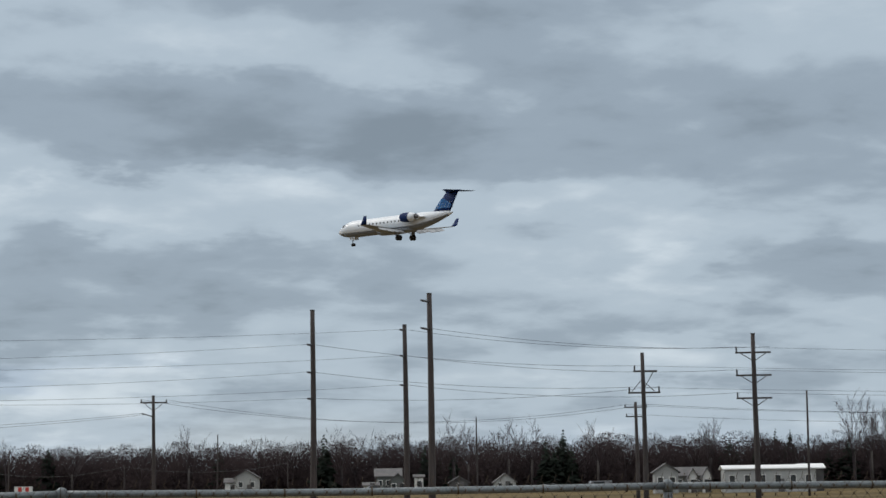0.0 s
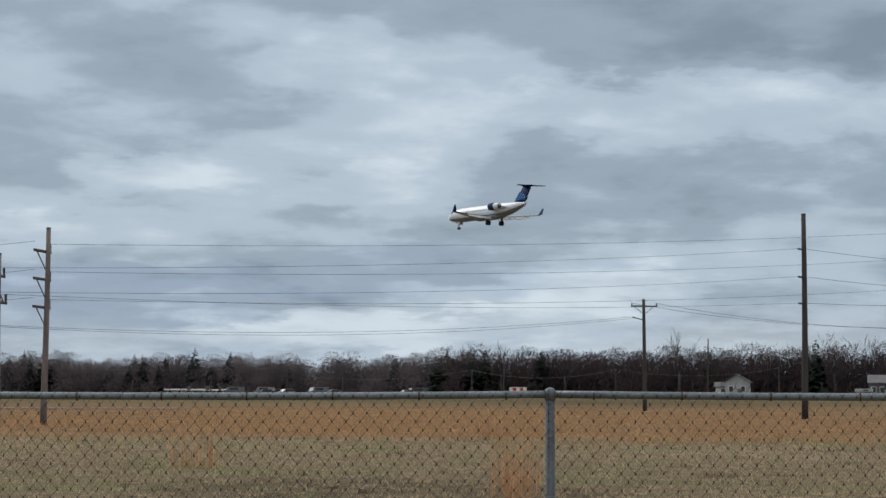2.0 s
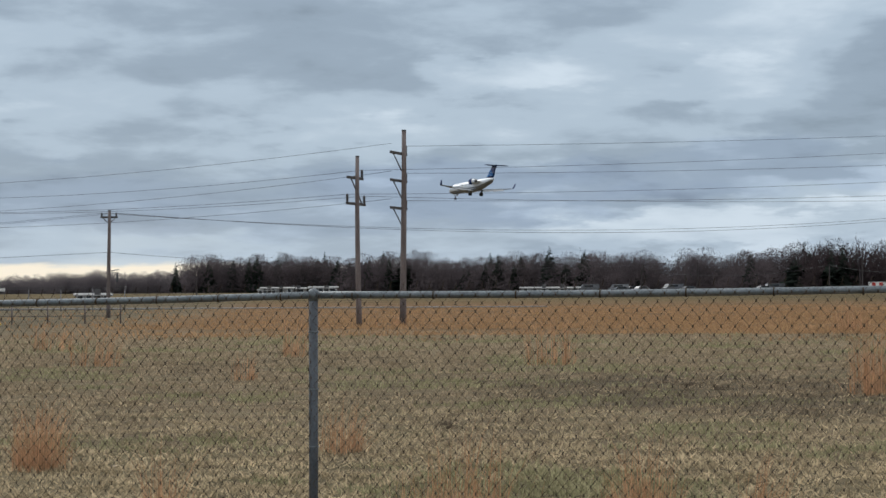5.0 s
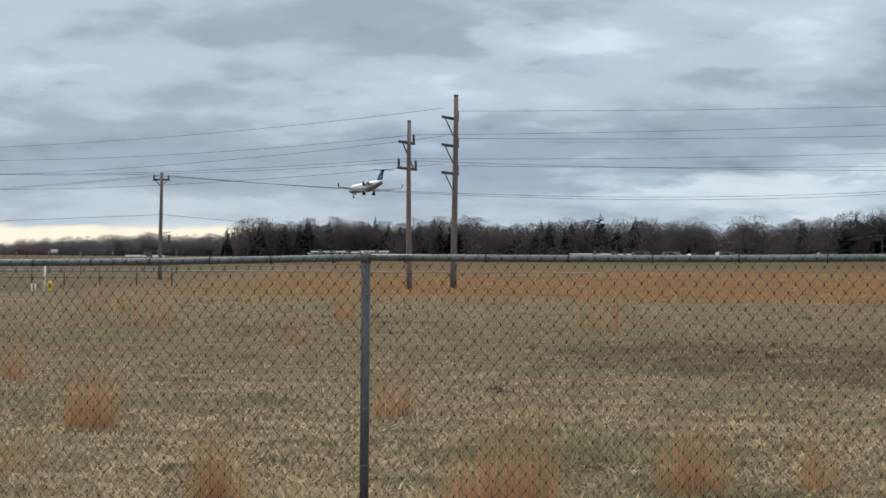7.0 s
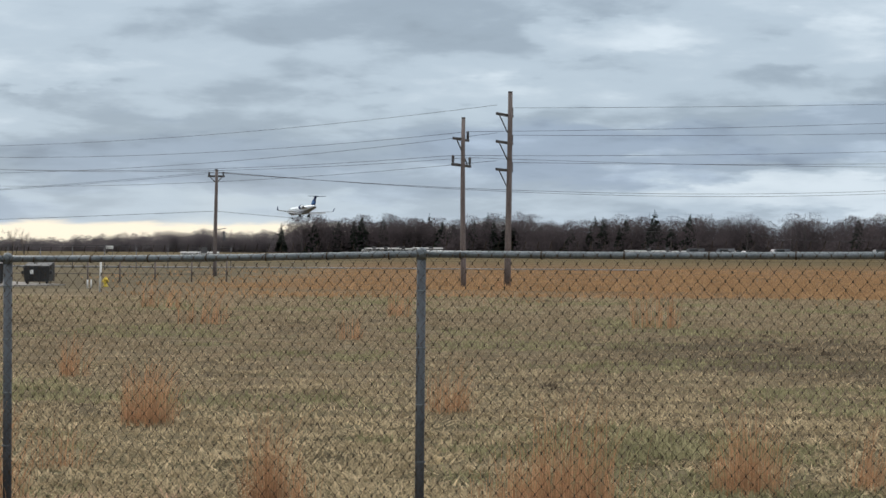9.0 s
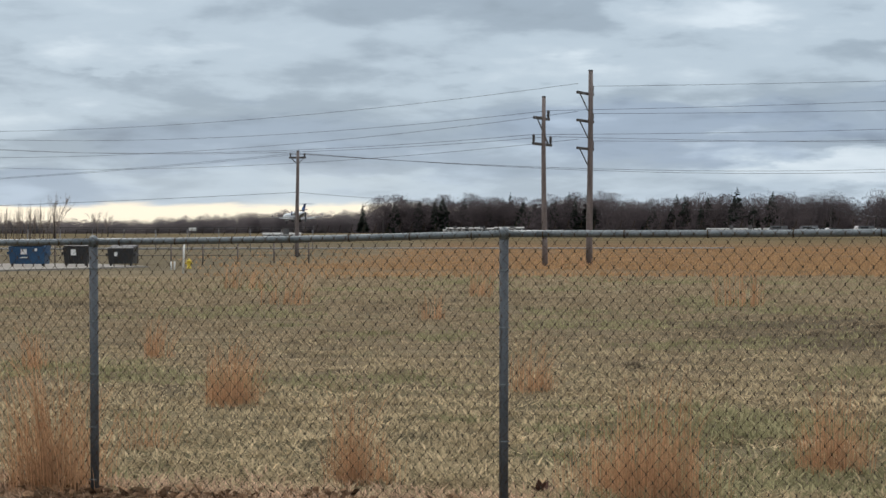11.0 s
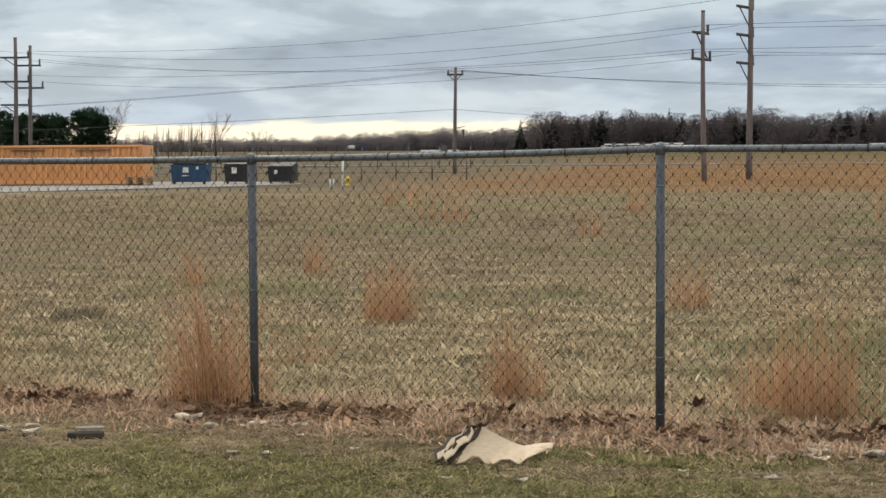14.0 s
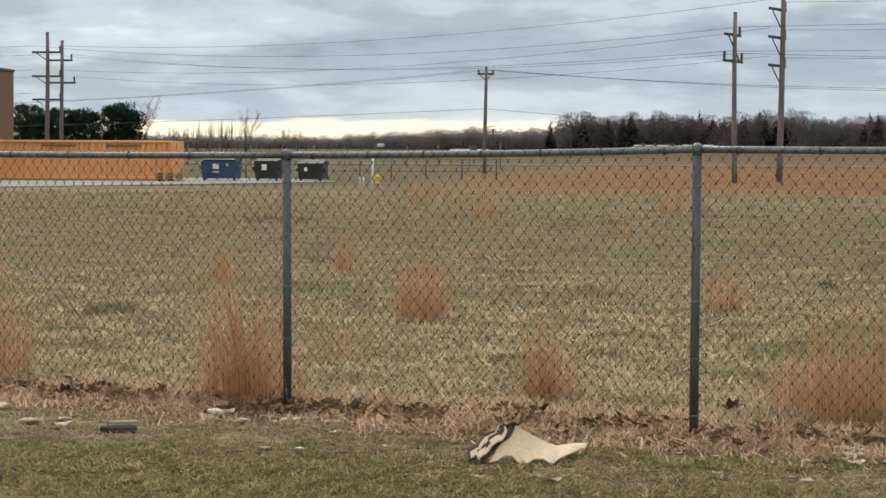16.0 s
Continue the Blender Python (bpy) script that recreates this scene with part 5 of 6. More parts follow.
for deg, d, w, dep, h, roof, label, wall, rz, front, nwin, name in (
        (21.59, 430, 4.8, 6, 3.4, 1.4, "grey house with pale trim", M_SIDING, -25, True, 2, "house"),
        (21.2, 432, 3.0, 4, 2.4, 0.8, "small pale shed beside the house", WS, -25, False, 1, SHED),
        (25.45, 420, 5.0, 6, 3.3, 1.4, "grey-green house with dark shingle roof", M_HOUSE, -25, False, 3, "house"),
        (25.71, 414, 3.2, 4, 2.2, 1.6, "small pale house with gabled front", M_HOUSE, -25, True, 2, "house"),
        (26.29, 416, 1.7, 3, 3.0, 0.4, "narrow white outbuilding with flat roof", WS, -25, False, 1, SHED),
        (24.97, 410, 2.8, 3, 1.5, 0.5, "low white garden shed", WS, -25, False, 1, SHED),
        (27.39, 415, 3.6, 5, 1.9, 1.1, "small dark shed with shingle roof", M_ROOF, -25, True, 1, SHED),
        (28.65, 405, 4.0, 5, 1.9, 1.5, "small pale hut with pitched grey roof", M_SIDING, -25, True, 2, "house"),
        (33.05, 330, 3.7, 6, 3.3, 1.2, "cream cottage with gabled front", M_SIDING, -30, True, 2, "house"),
        (33.7, 345, 5.4, 7, 2.6, 1.3, "low house with wide grey roof", M_HOUSE, -30, False, 3, "house"),
        (33.79, 332, 1.3, 2, 2.6, 1.1, "narrow white gabled porch", WS, -30, True, 1, "porch"),
        (34.17, 332, 1.3, 2, 2.6, 1.2, "narrow white gabled porch", WS, -30, True, 1, "porch")):
    build_house(*bearing_xy(deg, d), w, dep, h, roof, label, wall, rz, front, nwin, None, name)
build_house(*bearing_xy(35.82, 330), 14.0, 9, 3.5, 0.5, "long pale workshop with white metal roof", M_SIDING, -31, False, 6, M_METROOF, "workshop")
build_house(*bearing_xy(36.94, 333), 3.6, 7, 3.5, 0.6, "dark lean-to beside the white workshop", M_ROOF, -31, False, 1, M_METROOF, "lean_to")
for deg, d, w, h in [(-0.86, 520, 8, 2.0), (0.41, 520, 7, 2.2), (-0.39, 525, 9, 1.8), (-5.87, 330, 5.4, 1.5), (-1.14, 520, 4.5, 1.2), (-0.51, 525, 8, 1.8), (0.42, 520, 5, 2.0), (6.39, 500, 9, 1.6), (6.94, 500, 6, 1.5), (7.71, 500, 5, 1.6)]:
    build_house(*bearing_xy(deg, d), w, 4, h * 0.6, 0.25, "long low pale trailer building on the rise", M_CONC, -deg, False, 4, M_CONC, "trailer")


def build_vehicle(x, y, rz, name, label, tall=False):
    e = thing(name, (x, y, ground_z(x, y) + 0.02), label, "vehicle", "parked vehicles", rz)
    bm = bmesh.new()
    if tall:
        prof = [(-2.4, 0.35), (2.4, 0.35), (2.45, 1.0), (1.9, 1.15), (1.5, 1.9), (-2.35, 1.95)]
    else:
        prof = [(-2.2, 0.3), (2.2, 0.3), (2.25, 0.75), (1.1, 0.92), (0.5, 1.42), (-1.2, 1.45), (-1.9, 0.98), (-2.25, 0.9)]
    loft(bm, [[(a, s, b) for a, b in prof] for s in (-0.85, 0.85)], smooth=False)
    bmesh.ops.recalc_face_normals(bm, faces=bm.faces)
    part("body", bm, M_CARP, e)
    for s in (-1, 1):
        bm = bmesh.new()
        box(bm, (0.1 if tall else -0.35, s * 0.86, 1.5 if tall else 1.17), (2.0, 0.03, 0.42), None, 0.01)
        part("window", bm, M_GLASSD, e)
        for xx in (-1.4, 1.4):
            bm = bmesh.new()
            tube(bm, (xx, s * 0.72, 0.33), (xx, s * 0.9, 0.33), 0.33, n=14)
            part("wheel", bm, M_TYRE, e)


for k, (deg, d) in enumerate([(8.57, 480), (8.88, 482), (9.16, 480), (10.05, 470), (10.44, 470), (12.48, 460), (12.79, 462), (29.82, 390), (30.82, 380), (31.23, 385), (25.01, 400), (8.6, 470), (7.75, 480)]):
    x, y = bearing_xy(deg, d)
    van = k % 3 == 0
    build_vehicle(x, y, 180 - deg + (k * 37) % 40, "parked_van" if van else "parked_car", "grey parked van by the far road" if van else "grey parked car by the far road", van)


def build_striped_hut(x, y, rz):
    e = thing("striped_hut", (x, y, ground_z(x, y)), "small red and white striped equipment hut", "hut", "", rz)
    for k in range(5):
        bm = bmesh.new()
        box(bm, (-1.4 + k * 0.7, 0, 0.95), (0.7, 2.0, 2.3), None, 0.01)
        part("panel", bm, M_RED if k % 2 else M_WPAINT, e)
    bm = bmesh.new()
    box(bm, (0, 0, 2.16), (3.6, 2.1, 0.12), None, 0.02)
    part("roof", bm, M_WPAINT, e)


build_striped_hut(*bearing_xy(15.57, 420), -15.57)


def build_sign(x, y, rz):
    e = thing("sign_board", (x, y, ground_z(x, y)), "small blank white board on two posts", "sign", "", rz)
    bm = bmesh.new()
    box(bm, (0, 0, 1.75), (1.3, 0.08, 0.6), None, 0.01)
    part("board", bm, M_WPAINT, e)
    for s in (-0.5, 0.5):
        bm = bmesh.new()
        tube(bm, (s, 0.06, -0.1), (s, 0.06, 1.95), 0.05, n=7)
        part("post", bm, M_STRUT, e)


build_sign(*bearing_xy(-8.32, 380), 8.32)

# slim poles among the houses and along the far road
for deg, d, top, r in [(20.78, 420, 13.5, 0.14), (27.9, 420, 16.4, 0.15), (36.93, 260, 13.3, 0.13), (15.17, 430, 10.5, 0.15), (10.73, 430, 8.4, 0.13), (18.25, 380, 6.9, 0.12), (14.3, 420, 7.2, 0.12), (9.2, 420, 7.4, 0.12), (10.4, 470, 6.0, 0.12), (7.85, 480, 5.8, 0.12), (7.12, 480, 6.5, 0.13), (4.98, 500, 5.5, 0.12), (-3.08, 330, 4.2, 0.1), (22.7, 430, 8, 0.12)]:
    x, y = bearing_xy(deg, d)
    wood_pole("far_pole", (x, y, ground_z(x, y)), top, r, "slim far utility pole before the woods", "far poles", M_DPOLE)
for a, d1, z1, b, d2, z2, sg in [(14.3, 420, 7.1, 18.25, 380, 6.8, 1.6), (18.25, 380, 6.8, 22.7, 430, 7.9, 1.4), (9.2, 420, 7.3, 10.4, 470, 5.9, 0.6), (10.4, 470, 5.9, 14.3, 420, 7.1, 1.0)]:
    cable((*bearing_xy(a, d1), z1), (*bearing_xy(b, d2), z2), sg, 0.03)


# ---------------------------------------------------------------- grass, sedge, leaves and litter
def along(s, d):
    """A place by metres along the fence line from its third post and metres into the field."""
    return 0.04 + 0.951 * s + 0.309 * d, 10.90 - 0.309 * s + 0.951 * d


def blades(rng, n, spread, h0, h1, width, lean, dirs=1):
    V, F = [], []
    for i in range(n):
        a, r = rng.uniform(0, math.tau), spread * math.sqrt(rng.random())
        p = Vector((r * math.cos(a), r * math.sin(a), -0.01))
        h = rng.uniform(h0, h1)
        la = a + rng.uniform(-1, 1)
        le = rng.uniform(0.1, 1) * lean * h
        mid = p + Vector((math.cos(la) * le * 0.35, math.sin(la) * le * 0.35, h * 0.6))
        tip = p + Vector((math.cos(la) * le, math.sin(la) * le, h))
        w = Vector((math.cos(la + 1.57 + rng.uniform(-0.8, 0.8)), math.sin(la + 1.57), 0)) * width
        b = len(V)
        V.extend((p - w, p + w, mid + w * 0.7, mid - w * 0.7, tip))
        F.extend(((b, b + 1, b + 2), (b, b + 2, b + 3), (b + 3, b + 2, b + 4)))
    return V, F


def build_grass():
    rng = random.Random(5)
    short = [arr(blades(rng, 12, 0.12, 0.03, 0.09, 0.0065, 1.6)) for _ in range(6)]
    matted = [arr(blades(rng, 12, 0.15, 0.02, 0.07, 0.0075, 3.0)) for _ in range(6)]
    lawn = [arr(blades(rng, 14, 0.06, 0.012, 0.05, 0.0055, 1.6)) for _ in range(5)]
    straw, green, brown, dark = [], [], [], []
    for i in range(30000):
        az = radians(rng.uniform(-20, 40))
        r = 10.5 + 66 * rng.random() ** 1.5
        x, y = r * math.sin(az), r * math.cos(az)
        d = (x - 0.04) * 0.309 + (y - 10.9) * 0.951
        if d < 0.25:
            continue
        if math.hypot((x - 6.6) / 3.6, (y - 32) / 7.0) < 1 and rng.random() < 0.45:
            dark.append((rng.randrange(6), x, y, ground_z(x, y), rng.uniform(0, 6.3), rng.uniform(0.8, 1.6), rng.uniform(0.5, 1.0)))
            continue
        n_ = noise.noise((x * 0.3, y * 0.3, 4)) + 0.5 * noise.noise((x * 0.09, y * 0.07, 6)) + 0.6 * noise.noise((x * 1.6, y * 1.6, 8))
        row = (rng.randrange(6), x, y, ground_z(x, y), rng.uniform(0, 6.3), rng.uniform(0.8, 1.7) * (1 + smooth(25, 70, r)), rng.uniform(0.6, 1.3) * (1 + 0.8 * smooth(25, 70, r)))
        if n_ > 0.30:
            green.append(row)
        elif n_ < -0.62:
            dark.append(row)
        elif r > 17 + 16 * rng.random():
            brown.append(row)
        else:
            straw.append(row)
    scatter("brown_field_grass", matted, brown, M_BRSTRAW, "matted brown winter grass further into the field", "grass")
    scatter("field_grass", matted, straw, M_STRAW, "matted straw-coloured winter grass", "grass")
    scatter("green_grass", short, green, M_GREENG, "short green-brown grass in the field", "grass")
    scatter("dark_weeds", short, dark, M_WEED, "dark withered weeds scattered in the field", "weeds")
    # trodden lawn: thin green turf in patches, dry matted blades between them
    tuft, olive = [], []
    for i in range(8000):
        x, y = along(rng.uniform(-3.8, 3.4), -0.05 - 3.0 * rng.random())
        turf = max(1 - math.hypot((x - cx) / rx, (y - cy) / ry) for cx, cy, rx, ry in ((-2.9, 9.0, 2.2, 1.15), (0.15, 10.2, 0.75, 0.42), (-0.6, 9.0, 1.1, 0.5)))
        turf += 0.9 * noise.noise((x * 1.7, y * 3.0, 1)) + 0.6 * noise.noise((x * 6, y * 8, 1)) + rng.uniform(-0.25, 0.25)
        if turf > -0.15 and rng.random() < 0.82:
            tuft.append((rng.randrange(5), x, y, ground_z(x, y), rng.uniform(0, 6.3), rng.uniform(0.7, 1.3), rng.uniform(0.35, 0.9)))
        elif rng.random() < 0.55:
            olive.append((rng.randrange(5), x, y, ground_z(x, y), rng.uniform(0, 6.3), rng.uniform(0.8, 1.6), rng.uniform(0.25, 0.8)))
    scatter("lawn_grass", lawn, tuft, M_LAWN, "short worn green lawn grass before the fence", "grass")
    scatter("dry_lawn_grass", lawn, olive, M_BRSTRAW, "dry matted blades in the worn lawn", "grass")
    # thatch under the fence
    th = []
    for i in range(4200):
        x, y = along(rng.uniform(-4.5, 7.5), rng.gauss(0.2, 0.36))
        th.append((rng.randrange(6), x, y, ground_z(x, y), rng.uniform(0, 6.3), rng.uniform(0.5, 1.3), rng.uniform(0.6, 1.5)))
    scatter("fence_thatch", matted, th, M_THATCH, "tangled pinkish-brown dead grass under the fence", "grass")


M_WEED = mat("withered_weeds", (0.055, 0.045, 0.032), (0.125, 0.10, 0.07), 0.95, 0, 2, 15, 0, 0.35, island=True, up=0.85)
M_STAND = mat("ochre_sedge_stand", (0.165, 0.099, 0.050), (0.25, 0.155, 0.083), 0.9, 0, 0.3, 4, 0, 0.25, island=True, up=0.85)
M_BRSTRAW = mat("brown_straw", (0.105, 0.081, 0.052), (0.255, 0.202, 0.134), 0.9, 0, 1.4, 8, 0, 0.4, island=True, up=0.85)
M_LAWN = mat("lawn_green", (0.040, 0.044, 0.018), (0.215, 0.19, 0.09), 0.9, 0, 7, 30, 0, 0.45, island=True, up=0.7)
M_THATCH = mat("pinkish_thatch", (0.18, 0.118, 0.078), (0.42, 0.30, 0.21), 0.9, 0, 4, 24, 0, 0.45, island=True, up=0.6)
build_grass()


def tuft_blades(rng, n, w, h, width):
    """Loose sprays of fine arching stems over a tangled base; tallest near the middle, ragged and leaning at the edge."""
    V, F = [], []
    lean_all = rng.uniform(-0.12, 0.22)
    hubs = [(rng.gauss(0, w * 0.42), rng.gauss(0, w * 0.42)) for _ in range(max(6, n // 12))]
    for i in range(n):
        hx, hy = hubs[i % len(hubs)]
        edge = min(1, math.hypot(hx, hy) / (w * 0.9))
        p = Vector((hx + rng.gauss(0, 0.045), hy + rng.gauss(0, 0.045), -0.01))
        low = rng.random() < 0.22
        hh = h * (rng.uniform(0.12, 0.4) if low else (1 - 0.35 * edge ** 2) * rng.betavariate(2.0, 2.0))
        a = math.atan2(hy, hx) + rng.gauss(0, 1.0)
        le = hh * (rng.uniform(0.3, 1.3) if low else abs(rng.gauss(0.12, 0.22)))
        o = Vector((math.cos(a) * le + lean_all * hh, math.sin(a) * le, 0))
        q1, q2, tip = p + o * 0.16 + Vector((0, 0, hh * 0.45)), p + o * 0.5 + Vector((0, 0, hh * 0.8)), p + o + Vector((0, 0, hh))
        b_ = rng.uniform(0, math.tau)
        s_ = Vector((math.cos(b_), math.sin(b_), 0)) * width
        b = len(V)
        V.extend((p - s_, p + s_, q1 + s_, q1 - s_, q2 + s_ * 0.8, q2 - s_ * 0.8, tip))
        F.extend(((b, b + 1, b + 2), (b, b + 2, b + 3), (b + 3, b + 2, b + 4), (b + 3, b + 4, b + 5), (b + 5, b + 4, b + 6)))
    return V, F


def build_sedge():
    rng = random.Random(8)
    rows = [((-5.21, 23.2), 0.3, 0.38, 60), ((-2.54, 11.82), 0.34, 0.62, 230), ((-2.71, 11.98), 0.28, 0.45, 120), ((-2.44, 12.02), 0.2, 0.5, 80), ((-0.86, 12.36), 0.15, 0.44, 150), ((-0.73, 12.58), 0.16, 0.22, 60), ((-2.33, 17.96), 0.3, 0.42, 90), ((-4.14, 25.48), 0.35, 0.45, 60), ((0.38, 19.56), 0.2, 0.3, 40), ((0.82, 11.57), 0.3, 0.55, 150), ((0.59, 11.96), 0.25, 0.35, 80), ((1.01, 11.41), 0.28, 0.5, 110), ((-4.54, 13.44), 0.3, 0.5, 120), ((-4.5, 12.76), 0.3, 0.6, 120), ((-4.67, 45.07), 0.6, 0.7, 60), ((-7.4, 59.63), 0.6, 0.7, 50), ((-2.46, 14.55), 0.22, 0.25, 50), ((0.94, 12.23), 0.25, 0.32, 90), ((0.68, 12.45), 0.25, 0.3, 70), ((2.16, 13.22), 0.22, 0.42, 100), ((2.09, 13.2), 0.25, 0.42, 110), ((3.0, 13.54), 0.3, 0.35, 80), ((-2.34, 18.35), 0.3, 0.45, 80), ((8.19, 30.11), 0.55, 0.7, 60), ((8.44, 30.33), 0.6, 0.75, 60), ((20.9, 77.92), 1.2, 0.9, 80), ((4.97, 44.03), 1.0, 0.8, 70), ((0.34, 19.52), 0.3, 0.35, 60), ((-2.4, 18.33), 0.3, 0.4, 80), ((9.4, 34.15), 0.6, 0.7, 80), ((-0.41, 51.46), 0.8, 0.8, 60), ((-1.11, 37.22), 0.4, 0.4, 40), ((3.74, 98.86), 0.8, 0.6, 40)]
    for (x, y), w, h, n in rows:
        v, f = tuft_blades(rng, int(n * 1.9), w * 0.85, h * 1.85, 0.0006 + 0.000085 * math.hypot(x, y))
        ob = soup("sedge_tuft", [tuple(p) for p in v], f, M_SEDGE)
        ob.location = (x, y, ground_z(x, y))
        tagged(ob, "tall rust-orange tuft of dry broom sedge", "grass tuft", "sedge tufts")
    stand = [arr(blades(rng, 14, 0.9, 0.10, 0.30, 0.018, 1.4)) for _ in range(5)]
    pl = []
    for i in range(4200):
        az = radians(rng.triangular(-9, 30, 13))
        r = 72 + 22 * noise.noise((az * 9, 3, 0)) ** 2 + rng.uniform(-7, 7) + 160 * rng.random() ** 1.6
        x, y = r * math.sin(az), r * math.cos(az)
        if noise.noise((x * 0.05, y * 0.12, 2)) > 0.05 - 0.5 * smooth(80, 110, r) + rng.uniform(-0.3, 0.3):
            pl.append((rng.randrange(5), x, y, ground_z(x, y), rng.uniform(0, 6.3), rng.uniform(1, 2), rng.uniform(0.5, 1.0)))
    scatter("sedge_stand", stand, pl, M_STAND, "wide stand of rust-orange broom sedge", "grass")


build_sedge()


def build_weed_clumps():
    """Small dark clods of withered weeds dotted over the field."""
    rng = random.Random(44)
    for x, y in CLUMPS:
        v, f = tuft_blades(rng, 70, 0.05 + 0.0016 * y, 0.04 + 0.0016 * y, 0.0015 + 0.00012 * y)
        ob = soup("weed_clump", [tuple(p) for p in v], f, M_CLOD)
        ob.location = (x, y, ground_z(x, y))
        tagged(ob, "small dark clump of withered weeds in the field", "weeds", "weed clumps")


M_CLOD = mat("dark_withered_clod", (0.035, 0.028, 0.021), (0.085, 0.066, 0.048), 0.95, 0, 6, 30, 0, 0.3, island=True, up=0.6)
CLUMPS = [(6.0, 34.5), (6.2, 33.5), (6.5, 32.5), (4.8, 31.1), (5.5, 24.6), (1.6, 23.3), (6.7, 39.4), (0.7, 42.2), (-0.4, 33.5), (2.9, 15.1), (6.4, 31.8), (1.6, 24.1), (2.9, 34.8), (6.1, 35.1), (-0.8, 18.0)]
build_weed_clumps()


def build_litter():
    rng = random.Random(21)
    V, F = [], []
    for i in range(5200):
        sx = rng.uniform(-4.6, 7.0)
        x, y = along(sx, rng.gauss(0.02 + 0.06 * noise.noise((sx * 1.1, 4, 0)), 0.20))
        if noise.noise((x * 2.2, y * 2.2, 12)) + rng.uniform(-0.5, 0.35) < 0.02:
            continue
        z = ground_z(x, y) + rng.uniform(0.01, 0.06)
        a, s = rng.uniform(0, 6.3), rng.choice((0.018, 0.025, 0.032, 0.045)) * rng.uniform(0.7, 1.2)
        u, w = Vector((math.cos(a), math.sin(a), rng.uniform(-0.6, 0.6))) * s, Vector((-math.sin(a), math.cos(a), rng.uniform(-0.6, 0.6))) * s * rng.uniform(0.4, 0.75)
        p, c_ = Vector((x, y, z)), Vector((0, 0, s * rng.uniform(0.2, 0.8)))
        b = len(V)
        V.extend((p - u, p - u * 0.2 - w + c_ * 0.6, p + u + c_, p + u * 0.2 + w + c_ * 0.8, p - c_ * 0.2))
        F.extend(((b, b + 1, b + 4), (b + 1, b + 2, b + 4), (b + 2, b + 3, b + 4), (b + 3, b, b + 4)))
    tagged(soup("dead_leaves", [tuple(v) for v in V], F, M_LEAF), "curled brown dead leaves along the fence foot", "leaves", kind="stuff")
    spots = [((-2.6, 11.35), 0.07), ((-2.35, 11.38), 0.03), ((-3.36, 10.84), 0.05), ((-3.58, 11.0), 0.05), ((-3.43, 11.14), 0.03), ((-1.86, 11.66), 0.05), ((-1.93, 10.18), 0.025), ((-2.1, 10.16), 0.03), ((-3.15, 12.44), 0.018), ((-3.67, 13.04), 0.016), ((0.14, 10.31), 0.016), ((0.14, 9.67), 0.02), ((0.8, 10.54), 0.05), ((0.8, 10.85), 0.04), ((0.54, 9.41), 0.03), ((-0.76, 10.96), 0.035), ((-0.53, 10.77), 0.045), ((-1.72, 11.5), 0.03), ((-1.5, 11.28), 0.035), ((-1.67, 18.16), 0.022), ((-0.95, 9.43), 0.02), ((-0.6, 9.34), 0.03), ((-1.5, 10.29), 0.02), ((-1.86, 10.78), 0.02), ((-3.9, 11.51), 0.04), ((-2.09, 11.58), 0.03)]
    for k in range(46):
        spots.append((along(rng.uniform(-4.2, 4.5), rng.gauss(-0.2, 0.35)), rng.uniform(0.008, 0.024)))
    for k in range(34):
        spots.append(((rng.gauss(0.95, 0.3), rng.gauss(10.35, 0.22)) if k % 2 else (rng.gauss(-1.75, 0.6), rng.gauss(11.25, 0.14)), rng.uniform(0.02, 0.045)))
    for (x, y), s in spots:
        bm = bmesh.new()
        ang, cup = rng.uniform(0, math.tau), rng.uniform(0.15, 0.6)
        rim = []
        for k in range(9):
            q = k * math.tau / 9
            r = s * rng.uniform(0.65, 1.35)
            rim.append(Vector((r * math.cos(q) * 1.3, r * math.sin(q) * 0.7, s * (0.25 + cup * abs(math.cos(q - ang)) * rng.uniform(0.4, 1.2)))))
        top = [bm.verts.new(v) for v in rim]
        low = [bm.verts.new(Vector((v.x * 0.9, v.y * 0.9, v.z - s * 0.22))) for v in rim]
        for fan, zz in ((top, 0.14), (low[::-1], -0.05)):
            c_ = bm.verts.new((0, 0, s * zz))
            for k in range(9):
                bm.faces.new((fan[k], fan[(k + 1) % 9], c_))
        for k in range(9):
            bm.faces.new((top[k], low[k], low[(k + 1) % 9], top[(k + 1) % 9]))
        ob = part("litter_scrap", bm, M_PALE)
        ob.location = (x, y, ground_z(x, y) + s * 0.25)
        ob.rotation_euler = (0, 0, rng.uniform(-0.6, 0.6))
        tagged(ob, "pale crumpled scrap lying in the grass", "litter", "litter scraps")


build_litter()


def build_twigs():
    rng = random.Random(31)
    for k in range(26):
        x, y = along(rng.uniform(-4.0, 4.5), rng.gauss(0.1, 0.3))
        a, ln = rng.uniform(0, math.tau), rng.uniform(0.12, 0.4)
        pts = [(math.cos(a) * ln * t, math.sin(a) * ln * t, 0.015 + rng.uniform(0.0, 0.05) * math.sin(3.1 * t)) for t in (0, 0.25, 0.5, 0.75, 1)]
        bm = bmesh.new()
        pipe(bm, pts, rng.uniform(0.002, 0.005), 5)
        ob = part("fallen_twig", bm, M_PALLET if k % 2 else M_STRAW)
        ob.location = (x, y, ground_z(x, y))
        tagged(ob, "thin fallen twig lying by the fence foot", "twig", "fallen twigs")


build_twigs()


